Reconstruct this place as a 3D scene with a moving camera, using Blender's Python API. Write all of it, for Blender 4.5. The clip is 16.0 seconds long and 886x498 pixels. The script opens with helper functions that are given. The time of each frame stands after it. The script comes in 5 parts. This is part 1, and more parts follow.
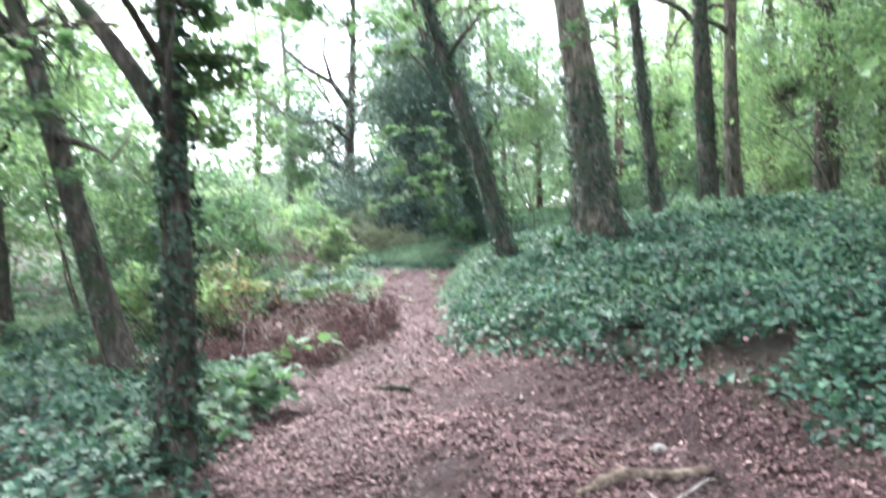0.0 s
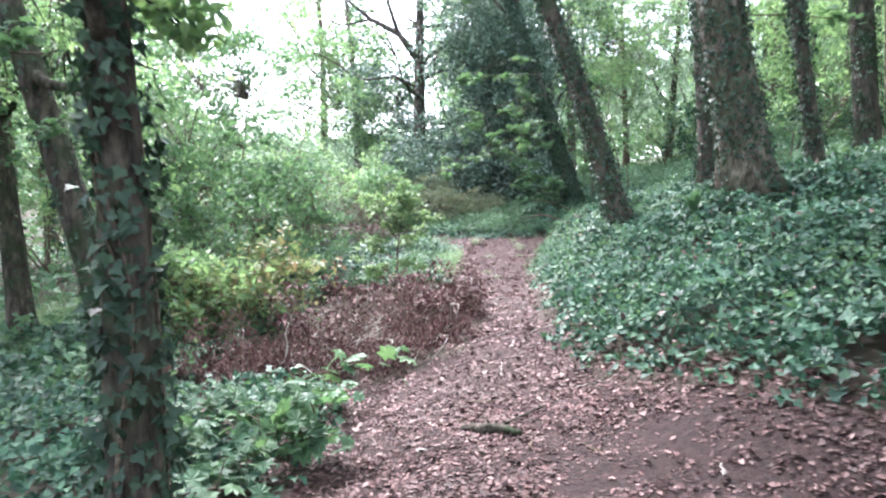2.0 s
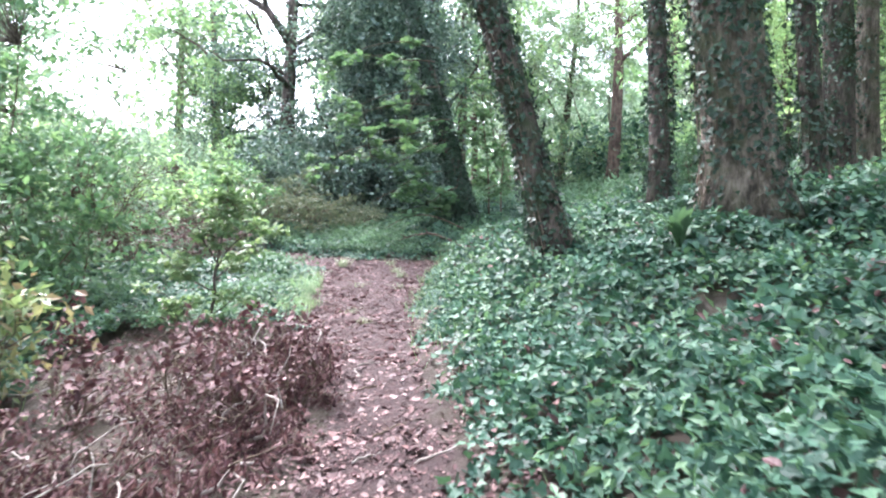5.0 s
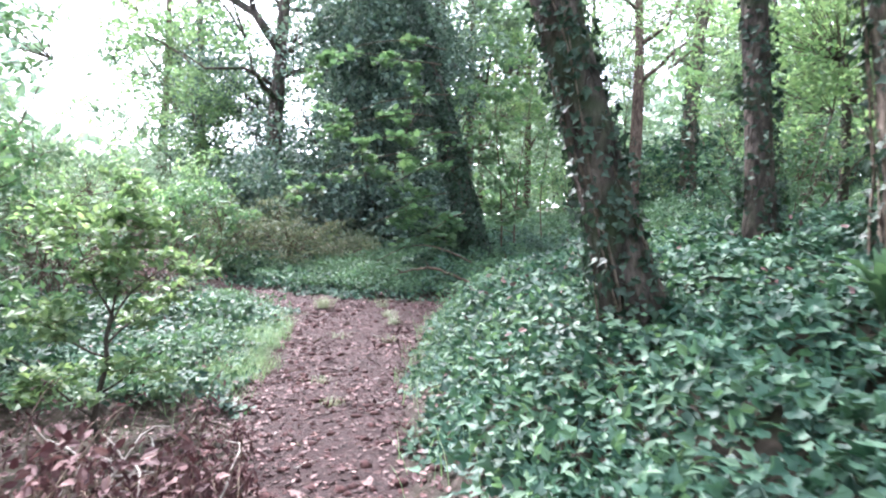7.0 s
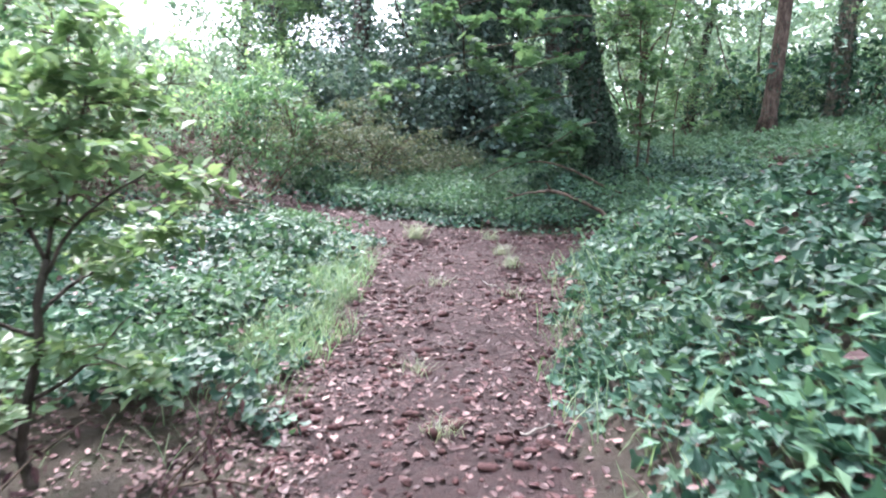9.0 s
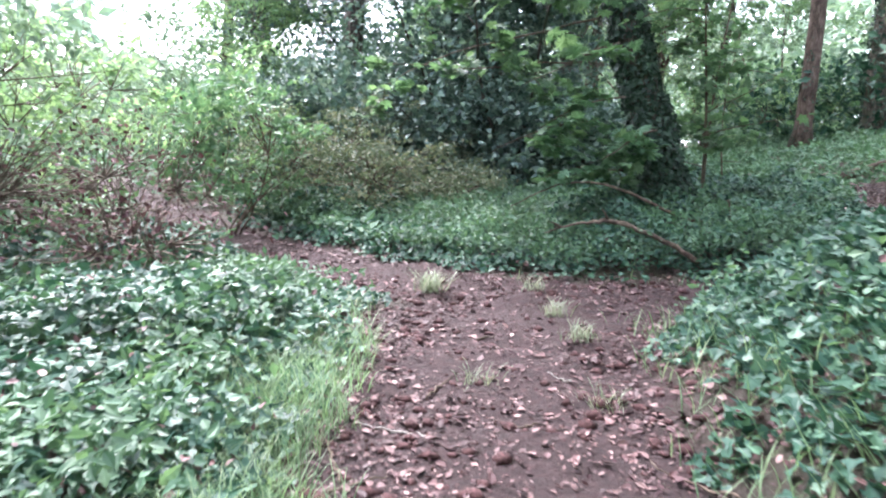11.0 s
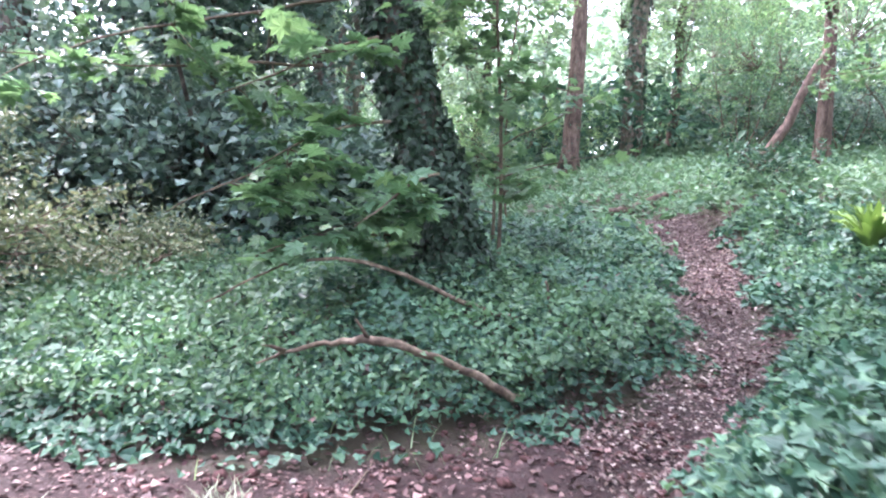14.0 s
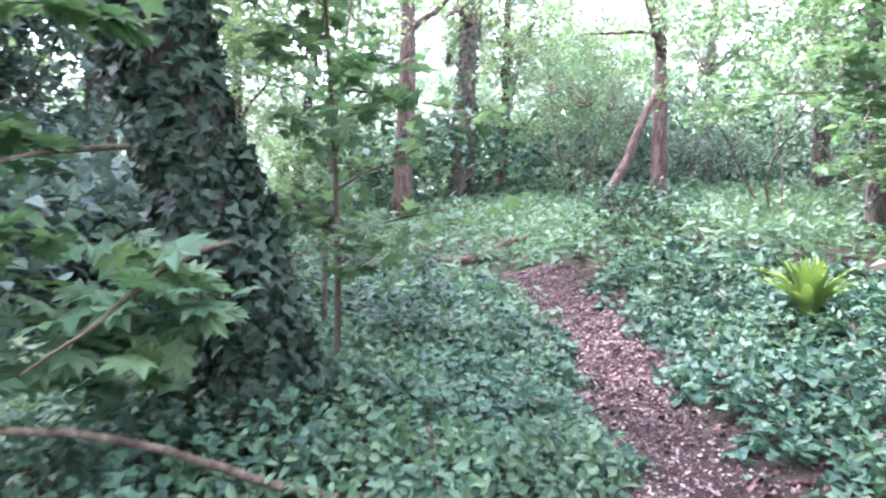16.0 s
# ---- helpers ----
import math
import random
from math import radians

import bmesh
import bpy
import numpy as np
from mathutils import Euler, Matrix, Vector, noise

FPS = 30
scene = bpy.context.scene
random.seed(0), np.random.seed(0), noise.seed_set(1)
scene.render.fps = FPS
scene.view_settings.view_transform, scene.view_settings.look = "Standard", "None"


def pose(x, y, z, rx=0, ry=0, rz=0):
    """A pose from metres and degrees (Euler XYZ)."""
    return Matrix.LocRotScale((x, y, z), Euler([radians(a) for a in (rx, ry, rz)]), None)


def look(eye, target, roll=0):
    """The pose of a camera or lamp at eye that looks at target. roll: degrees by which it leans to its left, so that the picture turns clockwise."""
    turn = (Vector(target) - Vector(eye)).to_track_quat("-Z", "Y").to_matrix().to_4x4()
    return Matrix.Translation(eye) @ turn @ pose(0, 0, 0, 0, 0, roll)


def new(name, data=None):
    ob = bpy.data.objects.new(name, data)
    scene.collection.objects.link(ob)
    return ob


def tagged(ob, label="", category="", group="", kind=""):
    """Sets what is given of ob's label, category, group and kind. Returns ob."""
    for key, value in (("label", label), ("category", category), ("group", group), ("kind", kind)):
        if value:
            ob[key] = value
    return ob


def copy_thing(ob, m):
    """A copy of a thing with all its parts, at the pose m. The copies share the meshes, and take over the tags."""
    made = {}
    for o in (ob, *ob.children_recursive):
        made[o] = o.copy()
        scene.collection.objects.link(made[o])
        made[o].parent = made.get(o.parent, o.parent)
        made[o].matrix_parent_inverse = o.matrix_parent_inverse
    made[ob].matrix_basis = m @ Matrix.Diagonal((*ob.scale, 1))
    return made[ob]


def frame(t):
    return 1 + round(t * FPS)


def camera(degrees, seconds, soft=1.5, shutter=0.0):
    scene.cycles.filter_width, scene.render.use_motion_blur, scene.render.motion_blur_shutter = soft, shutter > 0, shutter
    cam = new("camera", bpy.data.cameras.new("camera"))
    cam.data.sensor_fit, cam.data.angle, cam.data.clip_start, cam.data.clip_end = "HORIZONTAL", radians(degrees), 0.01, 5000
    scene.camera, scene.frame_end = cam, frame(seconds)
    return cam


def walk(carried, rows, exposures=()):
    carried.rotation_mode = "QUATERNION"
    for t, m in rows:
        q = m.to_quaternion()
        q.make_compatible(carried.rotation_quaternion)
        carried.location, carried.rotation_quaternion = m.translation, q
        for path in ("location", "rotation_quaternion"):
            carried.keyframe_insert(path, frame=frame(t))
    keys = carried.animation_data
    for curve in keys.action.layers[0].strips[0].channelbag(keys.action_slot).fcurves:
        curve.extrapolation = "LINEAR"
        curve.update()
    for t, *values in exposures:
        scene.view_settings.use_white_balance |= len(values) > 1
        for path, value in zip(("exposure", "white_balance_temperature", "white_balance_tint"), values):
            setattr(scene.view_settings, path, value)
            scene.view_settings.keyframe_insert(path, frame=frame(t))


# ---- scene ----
cam = camera(63.7, 16.0, soft=2.1, shutter=0.4)
METRES, EYE, TILT, LEAN, TURN = 22.0, 1.45, -1.5, 0.0, 0.0
ROWS = [
    (0.0, 0.0, 0.0, 0.0, 0.0, 0.0, 0.0),
    (0.5, -0.0017, 0.029, -0.0004, -3.55, -7.07, -0.47),
    (1.0, -0.0054, 0.0636, 0.0021, 4.26, -5.95, 1.84),
    (1.5, -0.0133, 0.093, 0.0034, 6.86, 0.37, 0.17),
    (2.0, -0.0166, 0.128, 0.0017, 5.79, -2.77, 1.42),
    (2.5, -0.022, 0.157, -0.0011, 5.66, -3.53, 1.58),
    (3.0, -0.023, 0.1882, -0.0018, 1.15, -4.45, 0.2),
    (3.5, -0.024, 0.2184, 0.0015, 0.1, -5.34, -0.17),
    (4.0, -0.0261, 0.2526, 0.0015, -1.24, -2.44, -1.26),
    (4.5, -0.0217, 0.2862, 0.0004, -3.37, -1.87, -1.15),
    (7.0, -0.0105, 0.4499, 0.0064, -3.64, 0.76, -2.52),
    (7.5, -0.0177, 0.4829, 0.0059, 1.54, -0.76, -3.67),
    (8.0, -0.021, 0.5191, 0.0059, 5.51, -3.25, -4.36),
    (8.5, -0.0289, 0.5495, 0.005, 7.98, -1.9, -3.74),
    (9.0, -0.0296, 0.5836, 0.0037, 3.11, -6.03, -4.46),
    (11.5, -0.0513, 0.7325, 0.0056, 2.3, -3.03, -3.36),
    (12.0, -0.0481, 0.7613, 0.0086, -5.3, -1.4, -2.55),
    (12.5, -0.0439, 0.7871, 0.0179, -14.64, 0.0, -2.43),
    (13.0, -0.0322, 0.8116, 0.0257, -15.84, 0.83, -1.73),
    (13.5, -0.0239, 0.8336, 0.0251, -15.69, -0.22, -1.89),
    (14.0, -0.0184, 0.8626, 0.031, -15.6, -1.91, -2.79),
    (14.5, -0.012, 0.8921, 0.036, -13.76, -2.79, -2.23),
    (15.0, -0.0071, 0.9239, 0.0392, -17.8, -0.8, -2.3),
    (15.5, 0.0059, 0.9498, 0.0403, -25.04, 0.73, -2.01),
    (16.0, 0.017, 0.9711, 0.0451, -29.6, 1.64, -0.93),
]
walk(cam, [(t, pose(0, 0, EYE, TILT, LEAN, TURN) @ pose(METRES * x, METRES * y, METRES * z, 90 + pitch, roll, yaw)) for t, x, y, z, yaw, pitch, roll in ROWS],
     exposures=[(0.0, 3.07, 6000, 15), (2.0, 2.98, 5980, 17), (4.5, 3.1, 5960, 20), (9.0, 2.82, 5930, 20), (11.5, 2.96, 5920, 20), (13.0, 3.3, 5880, 24), (14.5, 3.75, 5900, 31), (16.0, 3.84, 5850, 34)])

# ---- world and sun: a bright overcast sky ----
world = bpy.data.worlds.new("overcast_sky")
scene.world = world
world.use_nodes = True
wn = world.node_tree
wn.nodes.clear()
sky = wn.nodes.new("ShaderNodeTexSky")
sky.sky_type, sky.sun_disc = "NISHITA", False
sky.sun_elevation, sky.sun_rotation = radians(52), radians(-35)
sky.air_density, sky.dust_density = 1.0, 4.0
cloud = wn.nodes.new("ShaderNodeMix")
cloud.data_type = "RGBA"
cloud.inputs[0].default_value = 0.6
cloud.inputs[7].default_value = (7.0, 7.4, 7.6, 1)
bg = wn.nodes.new("ShaderNodeBackground")
bg.inputs["Strength"].default_value = 0.14
wout = wn.nodes.new("ShaderNodeOutputWorld")
wn.links.new(sky.outputs[0], cloud.inputs[6])
wn.links.new(cloud.outputs[2], bg.inputs["Color"])
wn.links.new(bg.outputs[0], wout.inputs[0])
sun = new("sun", bpy.data.lights.new("sun", "SUN"))
sun.data.energy, sun.data.angle, sun.data.color = 2.3, radians(20), (1.0, 0.96, 0.9)
sun.matrix_world = look((-20, 28, 44), (0, 0, 0))


# ---- materials ----
def node_material(name):
    m = bpy.data.materials.new(name)
    m.use_nodes = True
    m.node_tree.nodes.clear()
    return m, m.node_tree.nodes, m.node_tree.links


def ramp(nodes, stops):
    r = nodes.new("ShaderNodeValToRGB")
    while len(r.color_ramp.elements) < len(stops):
        r.color_ramp.elements.new(0.5)
    for e, (p, c) in zip(r.color_ramp.elements, stops):
        e.position, e.color = p, (*c, 1)
    return r


def leaf_material(name, colours, gloss=0.35, through_light=0.35, spec=0.5, glow=None):
    """A leaf blade: colour by leaf, blotches, veins of relief, and light that passes through."""
    m, n, l = node_material(name)
    geo = n.new("ShaderNodeNewGeometry")
    k = len(colours)
    r = ramp(n, [(i / max(k - 1, 1), c) for i, c in enumerate(colours)])
    l.new(geo.outputs["Random Per Island"], r.inputs[0])
    tex = n.new("ShaderNodeTexNoise")
    tex.inputs["Scale"].default_value, tex.inputs["Detail"].default_value = 1.1, 3
    var = n.new("ShaderNodeHueSaturation")
    map_v = n.new("ShaderNodeMapRange")
    map_v.inputs[1].default_value, map_v.inputs[2].default_value = 0.3, 0.7
    map_v.inputs[3].default_value, map_v.inputs[4].default_value = 0.72, 1.28
    pos = n.new("ShaderNodeTexCoord")
    l.new(pos.outputs["Object"], tex.inputs["Vector"])
    l.new(tex.outputs[0], map_v.inputs[0])
    l.new(map_v.outputs[0], var.inputs["Value"])
    l.new(r.outputs[0], var.inputs["Color"])
    fine = n.new("ShaderNodeTexNoise")
    fine.inputs["Scale"].default_value, fine.inputs["Detail"].default_value = 60, 2
    l.new(pos.outputs["Object"], fine.inputs["Vector"])
    bump = n.new("ShaderNodeBump")
    bump.inputs["Strength"].default_value, bump.inputs["Distance"].default_value = 0.35, 0.01
    l.new(fine.outputs[0], bump.inputs["Height"])
    p = n.new("ShaderNodeBsdfPrincipled")
    p.inputs["Roughness"].default_value = gloss
    p.inputs["Specular IOR Level"].default_value = spec
    l.new(var.outputs[0], p.inputs["Base Color"])
    l.new(bump.outputs[0], p.inputs["Normal"])
    out = n.new("ShaderNodeOutputMaterial")
    if through_light > 0:
        tr = n.new("ShaderNodeBsdfTranslucent")
        warm = n.new("ShaderNodeMix")
        warm.data_type, warm.blend_type = "RGBA", "MULTIPLY"
        warm.inputs[0].default_value = 1.0
        warm.inputs[7].default_value = glow or (2.1, 2.3, 0.95, 1)
        l.new(var.outputs[0], warm.inputs[6])
        l.new(warm.outputs[2], tr.inputs["Color"])
        mix = n.new("ShaderNodeMixShader")
        mix.inputs[0].default_value = through_light
        l.new(p.outputs[0], mix.inputs[1])
        l.new(tr.outputs[0], mix.inputs[2])
        l.new(mix.outputs[0], out.inputs[0])
    else:
        l.new(p.outputs[0], out.inputs[0])
    return m


def rough_material(name, colours, scale, bump_scale, bump_d, roughness=0.9, stretch=(1, 1, 1), moss=None):
    """Bark, wood, soil: noise colours at two scales with relief, and moss in patches."""
    m, n, l = node_material(name)
    pos = n.new("ShaderNodeTexCoord")
    mp = n.new("ShaderNodeMapping")
    mp.inputs["Scale"].default_value = stretch
    l.new(pos.outputs["Object"], mp.inputs[0])
    a = n.new("ShaderNodeTexNoise")
    a.inputs["Scale"].default_value, a.inputs["Detail"].default_value = scale, 8
    a.inputs["Roughness"].default_value = 0.7
    l.new(mp.outputs[0], a.inputs["Vector"])
    r = ramp(n, [(0.37 + 0.27 * i / (len(colours) - 1), c) for i, c in enumerate(colours)])
    l.new(a.outputs[0], r.inputs[0])
    colour = r.outputs[0]
    if moss:
        b = n.new("ShaderNodeTexNoise")
        b.inputs["Scale"].default_value, b.inputs["Detail"].default_value = 2.3, 6
        l.new(pos.outputs["Object"], b.inputs["Vector"])
        edge = ramp(n, [(0.5, (0, 0, 0)), (0.66, (1, 1, 1))])
        l.new(b.outputs[0], edge.inputs[0])
        mix = n.new("ShaderNodeMix")
        mix.data_type = "RGBA"
        l.new(edge.outputs[0], mix.inputs[0])
        l.new(colour, mix.inputs[6])
        mix.inputs[7].default_value = (*moss, 1)
        colour = mix.outputs[2]
    c = n.new("ShaderNodeTexNoise")
    c.inputs["Scale"].default_value, c.inputs["Detail"].default_value = bump_scale, 6
    l.new(mp.outputs[0], c.inputs["Vector"])
    bump = n.new("ShaderNodeBump")
    bump.inputs["Strength"].default_value, bump.inputs["Distance"].default_value = 0.9, bump_d
    l.new(c.outputs[0], bump.inputs["Height"])
    p = n.new("ShaderNodeBsdfPrincipled")
    p.inputs["Roughness"].default_value = roughness
    p.inputs["Specular IOR Level"].default_value = 0.25
    l.new(colour, p.inputs["Base Color"])
    l.new(bump.outputs[0], p.inputs["Normal"])
    out = n.new("ShaderNodeOutputMaterial")
    l.new(p.outputs[0], out.inputs[0])
    return m


def ground_material():
    """Trodden red-brown earth where the path runs, dark leaf mould elsewhere."""
    m, n, l = node_material("woodland_soil")
    pos = n.new("ShaderNodeTexCoord")
    att = n.new("ShaderNodeAttribute")
    att.attribute_name = "trodden"

    def noise_tex(scale, detail=6, rough=0.65):
        t = n.new("ShaderNodeTexNoise")
        t.inputs["Scale"].default_value, t.inputs["Detail"].default_value = scale, detail
        t.inputs["Roughness"].default_value = rough
        l.new(pos.outputs["Object"], t.inputs["Vector"])
        return t
    earth = ramp(n, [(0.3, (0.016, 0.006, 0.006)), (0.5, (0.046, 0.018, 0.019)), (0.7, (0.088, 0.038, 0.039))])
    l.new(noise_tex(13, 12, 0.82).outputs[0], earth.inputs[0])
    mould = ramp(n, [(0.3, (0.030, 0.024, 0.016)), (0.55, (0.070, 0.052, 0.034)), (0.7, (0.060, 0.075, 0.035))])
    l.new(noise_tex(3.0, 10, 0.7).outputs[0], mould.inputs[0])
    edge = n.new("ShaderNodeMath")
    edge.operation = "ADD"
    shift = n.new("ShaderNodeMapRange")
    shift.inputs[3].default_value, shift.inputs[4].default_value = -0.45, 0.45
    l.new(noise_tex(4.0, 8).outputs[0], shift.inputs[0])
    l.new(att.outputs["Fac"], edge.inputs[0])
    l.new(shift.outputs[0], edge.inputs[1])
    cut = ramp(n, [(0.35, (0, 0, 0)), (0.65, (1, 1, 1))])
    l.new(edge.outputs[0], cut.inputs[0])
    mix = n.new("ShaderNodeMix")
    mix.data_type = "RGBA"
    l.new(cut.outputs[0], mix.inputs[0])
    l.new(mould.outputs[0], mix.inputs[6])
    l.new(earth.outputs[0], mix.inputs[7])
    bump = n.new("ShaderNodeBump")
    bump.inputs["Strength"].default_value, bump.inputs["Distance"].default_value = 1.0, 0.08
    l.new(noise_tex(22, 12, 0.82).outputs[0], bump.inputs["Height"])
    p = n.new("ShaderNodeBsdfPrincipled")
    p.inputs["Roughness"].default_value = 0.85
    l.new(mix.outputs[2], p.inputs["Base Color"])
    l.new(bump.outputs[0], p.inputs["Normal"])
    out = n.new("ShaderNodeOutputMaterial")
    l.new(p.outputs[0], out.inputs[0])
    return m


SOIL = ground_material()
IVY = leaf_material("ivy_leaf", [(0.013, 0.043, 0.031), (0.032, 0.081, 0.058), (0.054, 0.120, 0.081), (0.095, 0.176, 0.111)], 0.50, 0.16, 0.3, (1.6, 1.65, 1.1, 1))
IVY_DARK = leaf_material("dark_ivy_leaf", [(0.015, 0.032, 0.022), (0.032, 0.060, 0.043), (0.056, 0.094, 0.064)], 0.48, 0.1, 0.28, (1.6, 1.65, 1.1, 1))
HERB = leaf_material("herb_leaf", [(0.059, 0.120, 0.075), (0.085, 0.160, 0.098), (0.126, 0.209, 0.121)], 0.55, 0.26, 0.4, (1.6, 1.65, 1.1, 1))
LIME = leaf_material("fresh_leaf", [(0.095, 0.165, 0.086), (0.142, 0.225, 0.119), (0.235, 0.315, 0.178)], 0.5, 0.34, 0.4, (1.6, 1.65, 1.1, 1))
CANOPY = leaf_material("canopy_leaf", [(0.110, 0.187, 0.114), (0.166, 0.258, 0.151), (0.246, 0.345, 0.200)], 0.5, 0.5, 0.4, (1.6, 1.65, 1.1, 1))
HOLLY = leaf_material("holly_leaf", [(0.034, 0.066, 0.059), (0.089, 0.143, 0.126), (0.191, 0.251, 0.222)], 0.5, 0.24, 0.35, (1.6, 1.65, 1.1, 1))
MAPLE = leaf_material("sycamore_leaf", [(0.062, 0.125, 0.078), (0.092, 0.172, 0.100), (0.140, 0.225, 0.125)], 0.5, 0.32, 0.4, (1.6, 1.65, 1.1, 1))
SYCAMORE = leaf_material("young_sycamore_leaf", [(0.053, 0.102, 0.064), (0.081, 0.146, 0.086), (0.123, 0.195, 0.112)], 0.45, 0.46, 0.45, (1.6, 1.65, 1.1, 1))
# greyish green, brightened in the colour itself in place of haze
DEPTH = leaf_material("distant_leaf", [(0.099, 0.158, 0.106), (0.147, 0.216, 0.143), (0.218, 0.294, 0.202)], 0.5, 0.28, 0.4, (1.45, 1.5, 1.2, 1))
YELLOWING = leaf_material("yellowing_leaf", [(0.11, 0.17, 0.08), (0.16, 0.22, 0.10), (0.22, 0.25, 0.12), (0.22, 0.15, 0.10)], 0.5, 0.3, 0.4, (1.45, 1.5, 1.2, 1))
BRAMBLE = leaf_material("bramble_leaf", [(0.064, 0.095, 0.056), (0.102, 0.132, 0.076), (0.170, 0.174, 0.111)], 0.5, 0.25, 0.4, (1.45, 1.5, 1.2, 1))
FERN = leaf_material("fern_frond", [(0.09, 0.165, 0.040), (0.13, 0.215, 0.055), (0.18, 0.27, 0.085)], 0.55, 0.2, 0.3, (1.6, 1.65, 1.1, 1))
GRASS = leaf_material("grass_blade", [(0.105, 0.185, 0.095), (0.150, 0.240, 0.120), (0.220, 0.300, 0.170)], 0.5, 0.3, 0.4, (1.45, 1.5, 1.2, 1))
SCRAPS = leaf_material("dry_leaf_scrap", [(0.075, 0.039, 0.039), (0.14, 0.085, 0.080), (0.22, 0.15, 0.137), (0.40, 0.32, 0.29)], 0.6, 0.0, 0.4)
PALE_GRASS = leaf_material("pale_grass_blade", [(0.16, 0.21, 0.13), (0.24, 0.28, 0.19), (0.36, 0.37, 0.28)], 0.5, 0.25, 0.4, (1.45, 1.5, 1.2, 1))
DEAD = leaf_material("withered_leaf", [(0.036, 0.014, 0.017), (0.066, 0.029, 0.033), (0.104, 0.052, 0.055), (0.212, 0.128, 0.125)], 0.7, 0.1, 0.3, (1.3, 1.2, 1.1, 1))
LITTER = leaf_material("fallen_leaf", [(0.036, 0.014, 0.016), (0.059, 0.025, 0.027), (0.082, 0.037, 0.039), (0.116, 0.058, 0.058), (0.158, 0.084, 0.081), (0.284, 0.181, 0.173)], 0.6, 0.0, 0.4)
BARK = rough_material("bark", [(0.040, 0.032, 0.027), (0.120, 0.096, 0.080), (0.230, 0.190, 0.160)], 11, 26, 0.07, 0.9, (1, 1, 0.35), (0.075, 0.080, 0.050))
BARK_DARK = rough_material("dark_bark", [(0.022, 0.018, 0.016), (0.066, 0.052, 0.046), (0.130, 0.104, 0.090)], 11, 26, 0.05, 0.9, (1, 1, 0.3), (0.030, 0.045, 0.022))
BARK_RED = rough_material("reddish_bark", [(0.036, 0.023, 0.019), (0.090, 0.060, 0.050), (0.165, 0.120, 0.102)], 9, 22, 0.025, 0.9, (1, 1, 0.3))
VINE = rough_material("ivy_stem", [(0.06, 0.043, 0.034), (0.125, 0.095, 0.076), (0.21, 0.168, 0.138)], 14, 40, 0.006)
DEADWOOD = rough_material("dead_wood", [(0.045, 0.030, 0.024), (0.115, 0.082, 0.064), (0.230, 0.175, 0.140)], 12, 40, 0.008, 0.85)
MOSSY = rough_material("mossy_wood", [(0.030, 0.020, 0.016), (0.075, 0.052, 0.040), (0.150, 0.112, 0.088)], 12, 40, 0.008, 0.85, (1, 1, 1), (0.085, 0.105, 0.05))
PALE_TWIG = rough_material("bleached_twig", [(0.182, 0.154, 0.140), (0.294, 0.259, 0.238), (0.385, 0.350, 0.329)], 14, 40, 0.004)
TWIG = rough_material("twig", [(0.05, 0.036, 0.028), (0.10, 0.074, 0.056), (0.16, 0.12, 0.095)], 14, 40, 0.004)
CLOD = rough_material("red_earth", [(0.022, 0.009, 0.009), (0.055, 0.024, 0.024), (0.10, 0.047, 0.046)], 30, 80, 0.006)
STONE = rough_material("pale_stone", [(0.16, 0.14, 0.135), (0.24, 0.22, 0.21), (0.36, 0.34, 0.32)], 14, 30, 0.01)

# ---- ground shape ----
rng = np.random.default_rng(7)


def vnoise(x, y, seed=0):
    """Smooth noise from 0 to 1 on a unit lattice."""
    x, y = np.asarray(x, float), np.asarray(y, float)
    xi, yi = np.floor(x), np.floor(y)
    fx, fy = x - xi, y - yi
    fx, fy = fx * fx * (3 - 2 * fx), fy * fy * (3 - 2 * fy)

    def h(a, b):
        s = np.sin(a * 127.1 + b * 311.7 + seed * 74.7) * 43758.5453
        return s - np.floor(s)
    return (h(xi, yi) * (1 - fx) + h(xi + 1, yi) * fx) * (1 - fy) + (h(xi, yi + 1) * (1 - fx) + h(xi + 1, yi + 1) * fx) * fy


# trodden lines: x, y, half width
MAIN_PATH = [(0.4, -8, 2.2), (0.4, 2, 2.35), (0.35, 5, 2.25), (0.0, 6, 1.88), (-0.33, 7, 1.6), (-0.6, 7.8, 1.28), (-0.8, 8.6, 1.18), (-0.88, 9.7, 1.05), (-0.68, 10.4, 0.78),
             (-0.45, 11.1, 0.5), (-0.43, 12.3, 0.4), (-0.46, 13.2, 0.4), (-0.7, 15, 0.58), (-0.85, 17.6, 0.87), (-0.82, 19.2, 0.88), (-0.75, 21, 1.1), (-0.5, 22.0, 0.76)]
SIDE_PATH = [(-9, 30, 0.5), (-3.9, 24.5, 0.5), (-2.5, 23.0, 0.72), (-0.6, 22.0, 0.76), (0.6, 22.05, 0.74), (2.1, 22.68, 0.34), (3.3, 23.58, 0.18), (3.8, 24.38, 0.22),
             (4.35, 25.35, 0.30), (5.35, 26.7, 0.33), (6.4, 28.7, 0.42), (7.0, 30.5, 0.5), (6.5, 32.5, 0.7), (4.5, 35, 0.6)]


def trodden(x, y):
    """Metres inside the edge of the trodden earth; negative outside."""
    best = np.full(np.shape(x), -1e9)
    for line in (MAIN_PATH, SIDE_PATH):
        for (ax, ay, aw), (bx, by, bw) in zip(line, line[1:]):
            t = np.clip(((x - ax) * (bx - ax) + (y - ay) * (by - ay)) / ((bx - ax) ** 2 + (by - ay) ** 2), 0, 1)
            best = np.maximum(best, aw + (bw - aw) * t - np.hypot(x - ax - t * (bx - ax), y - ay - t * (by - ay)))
    return best


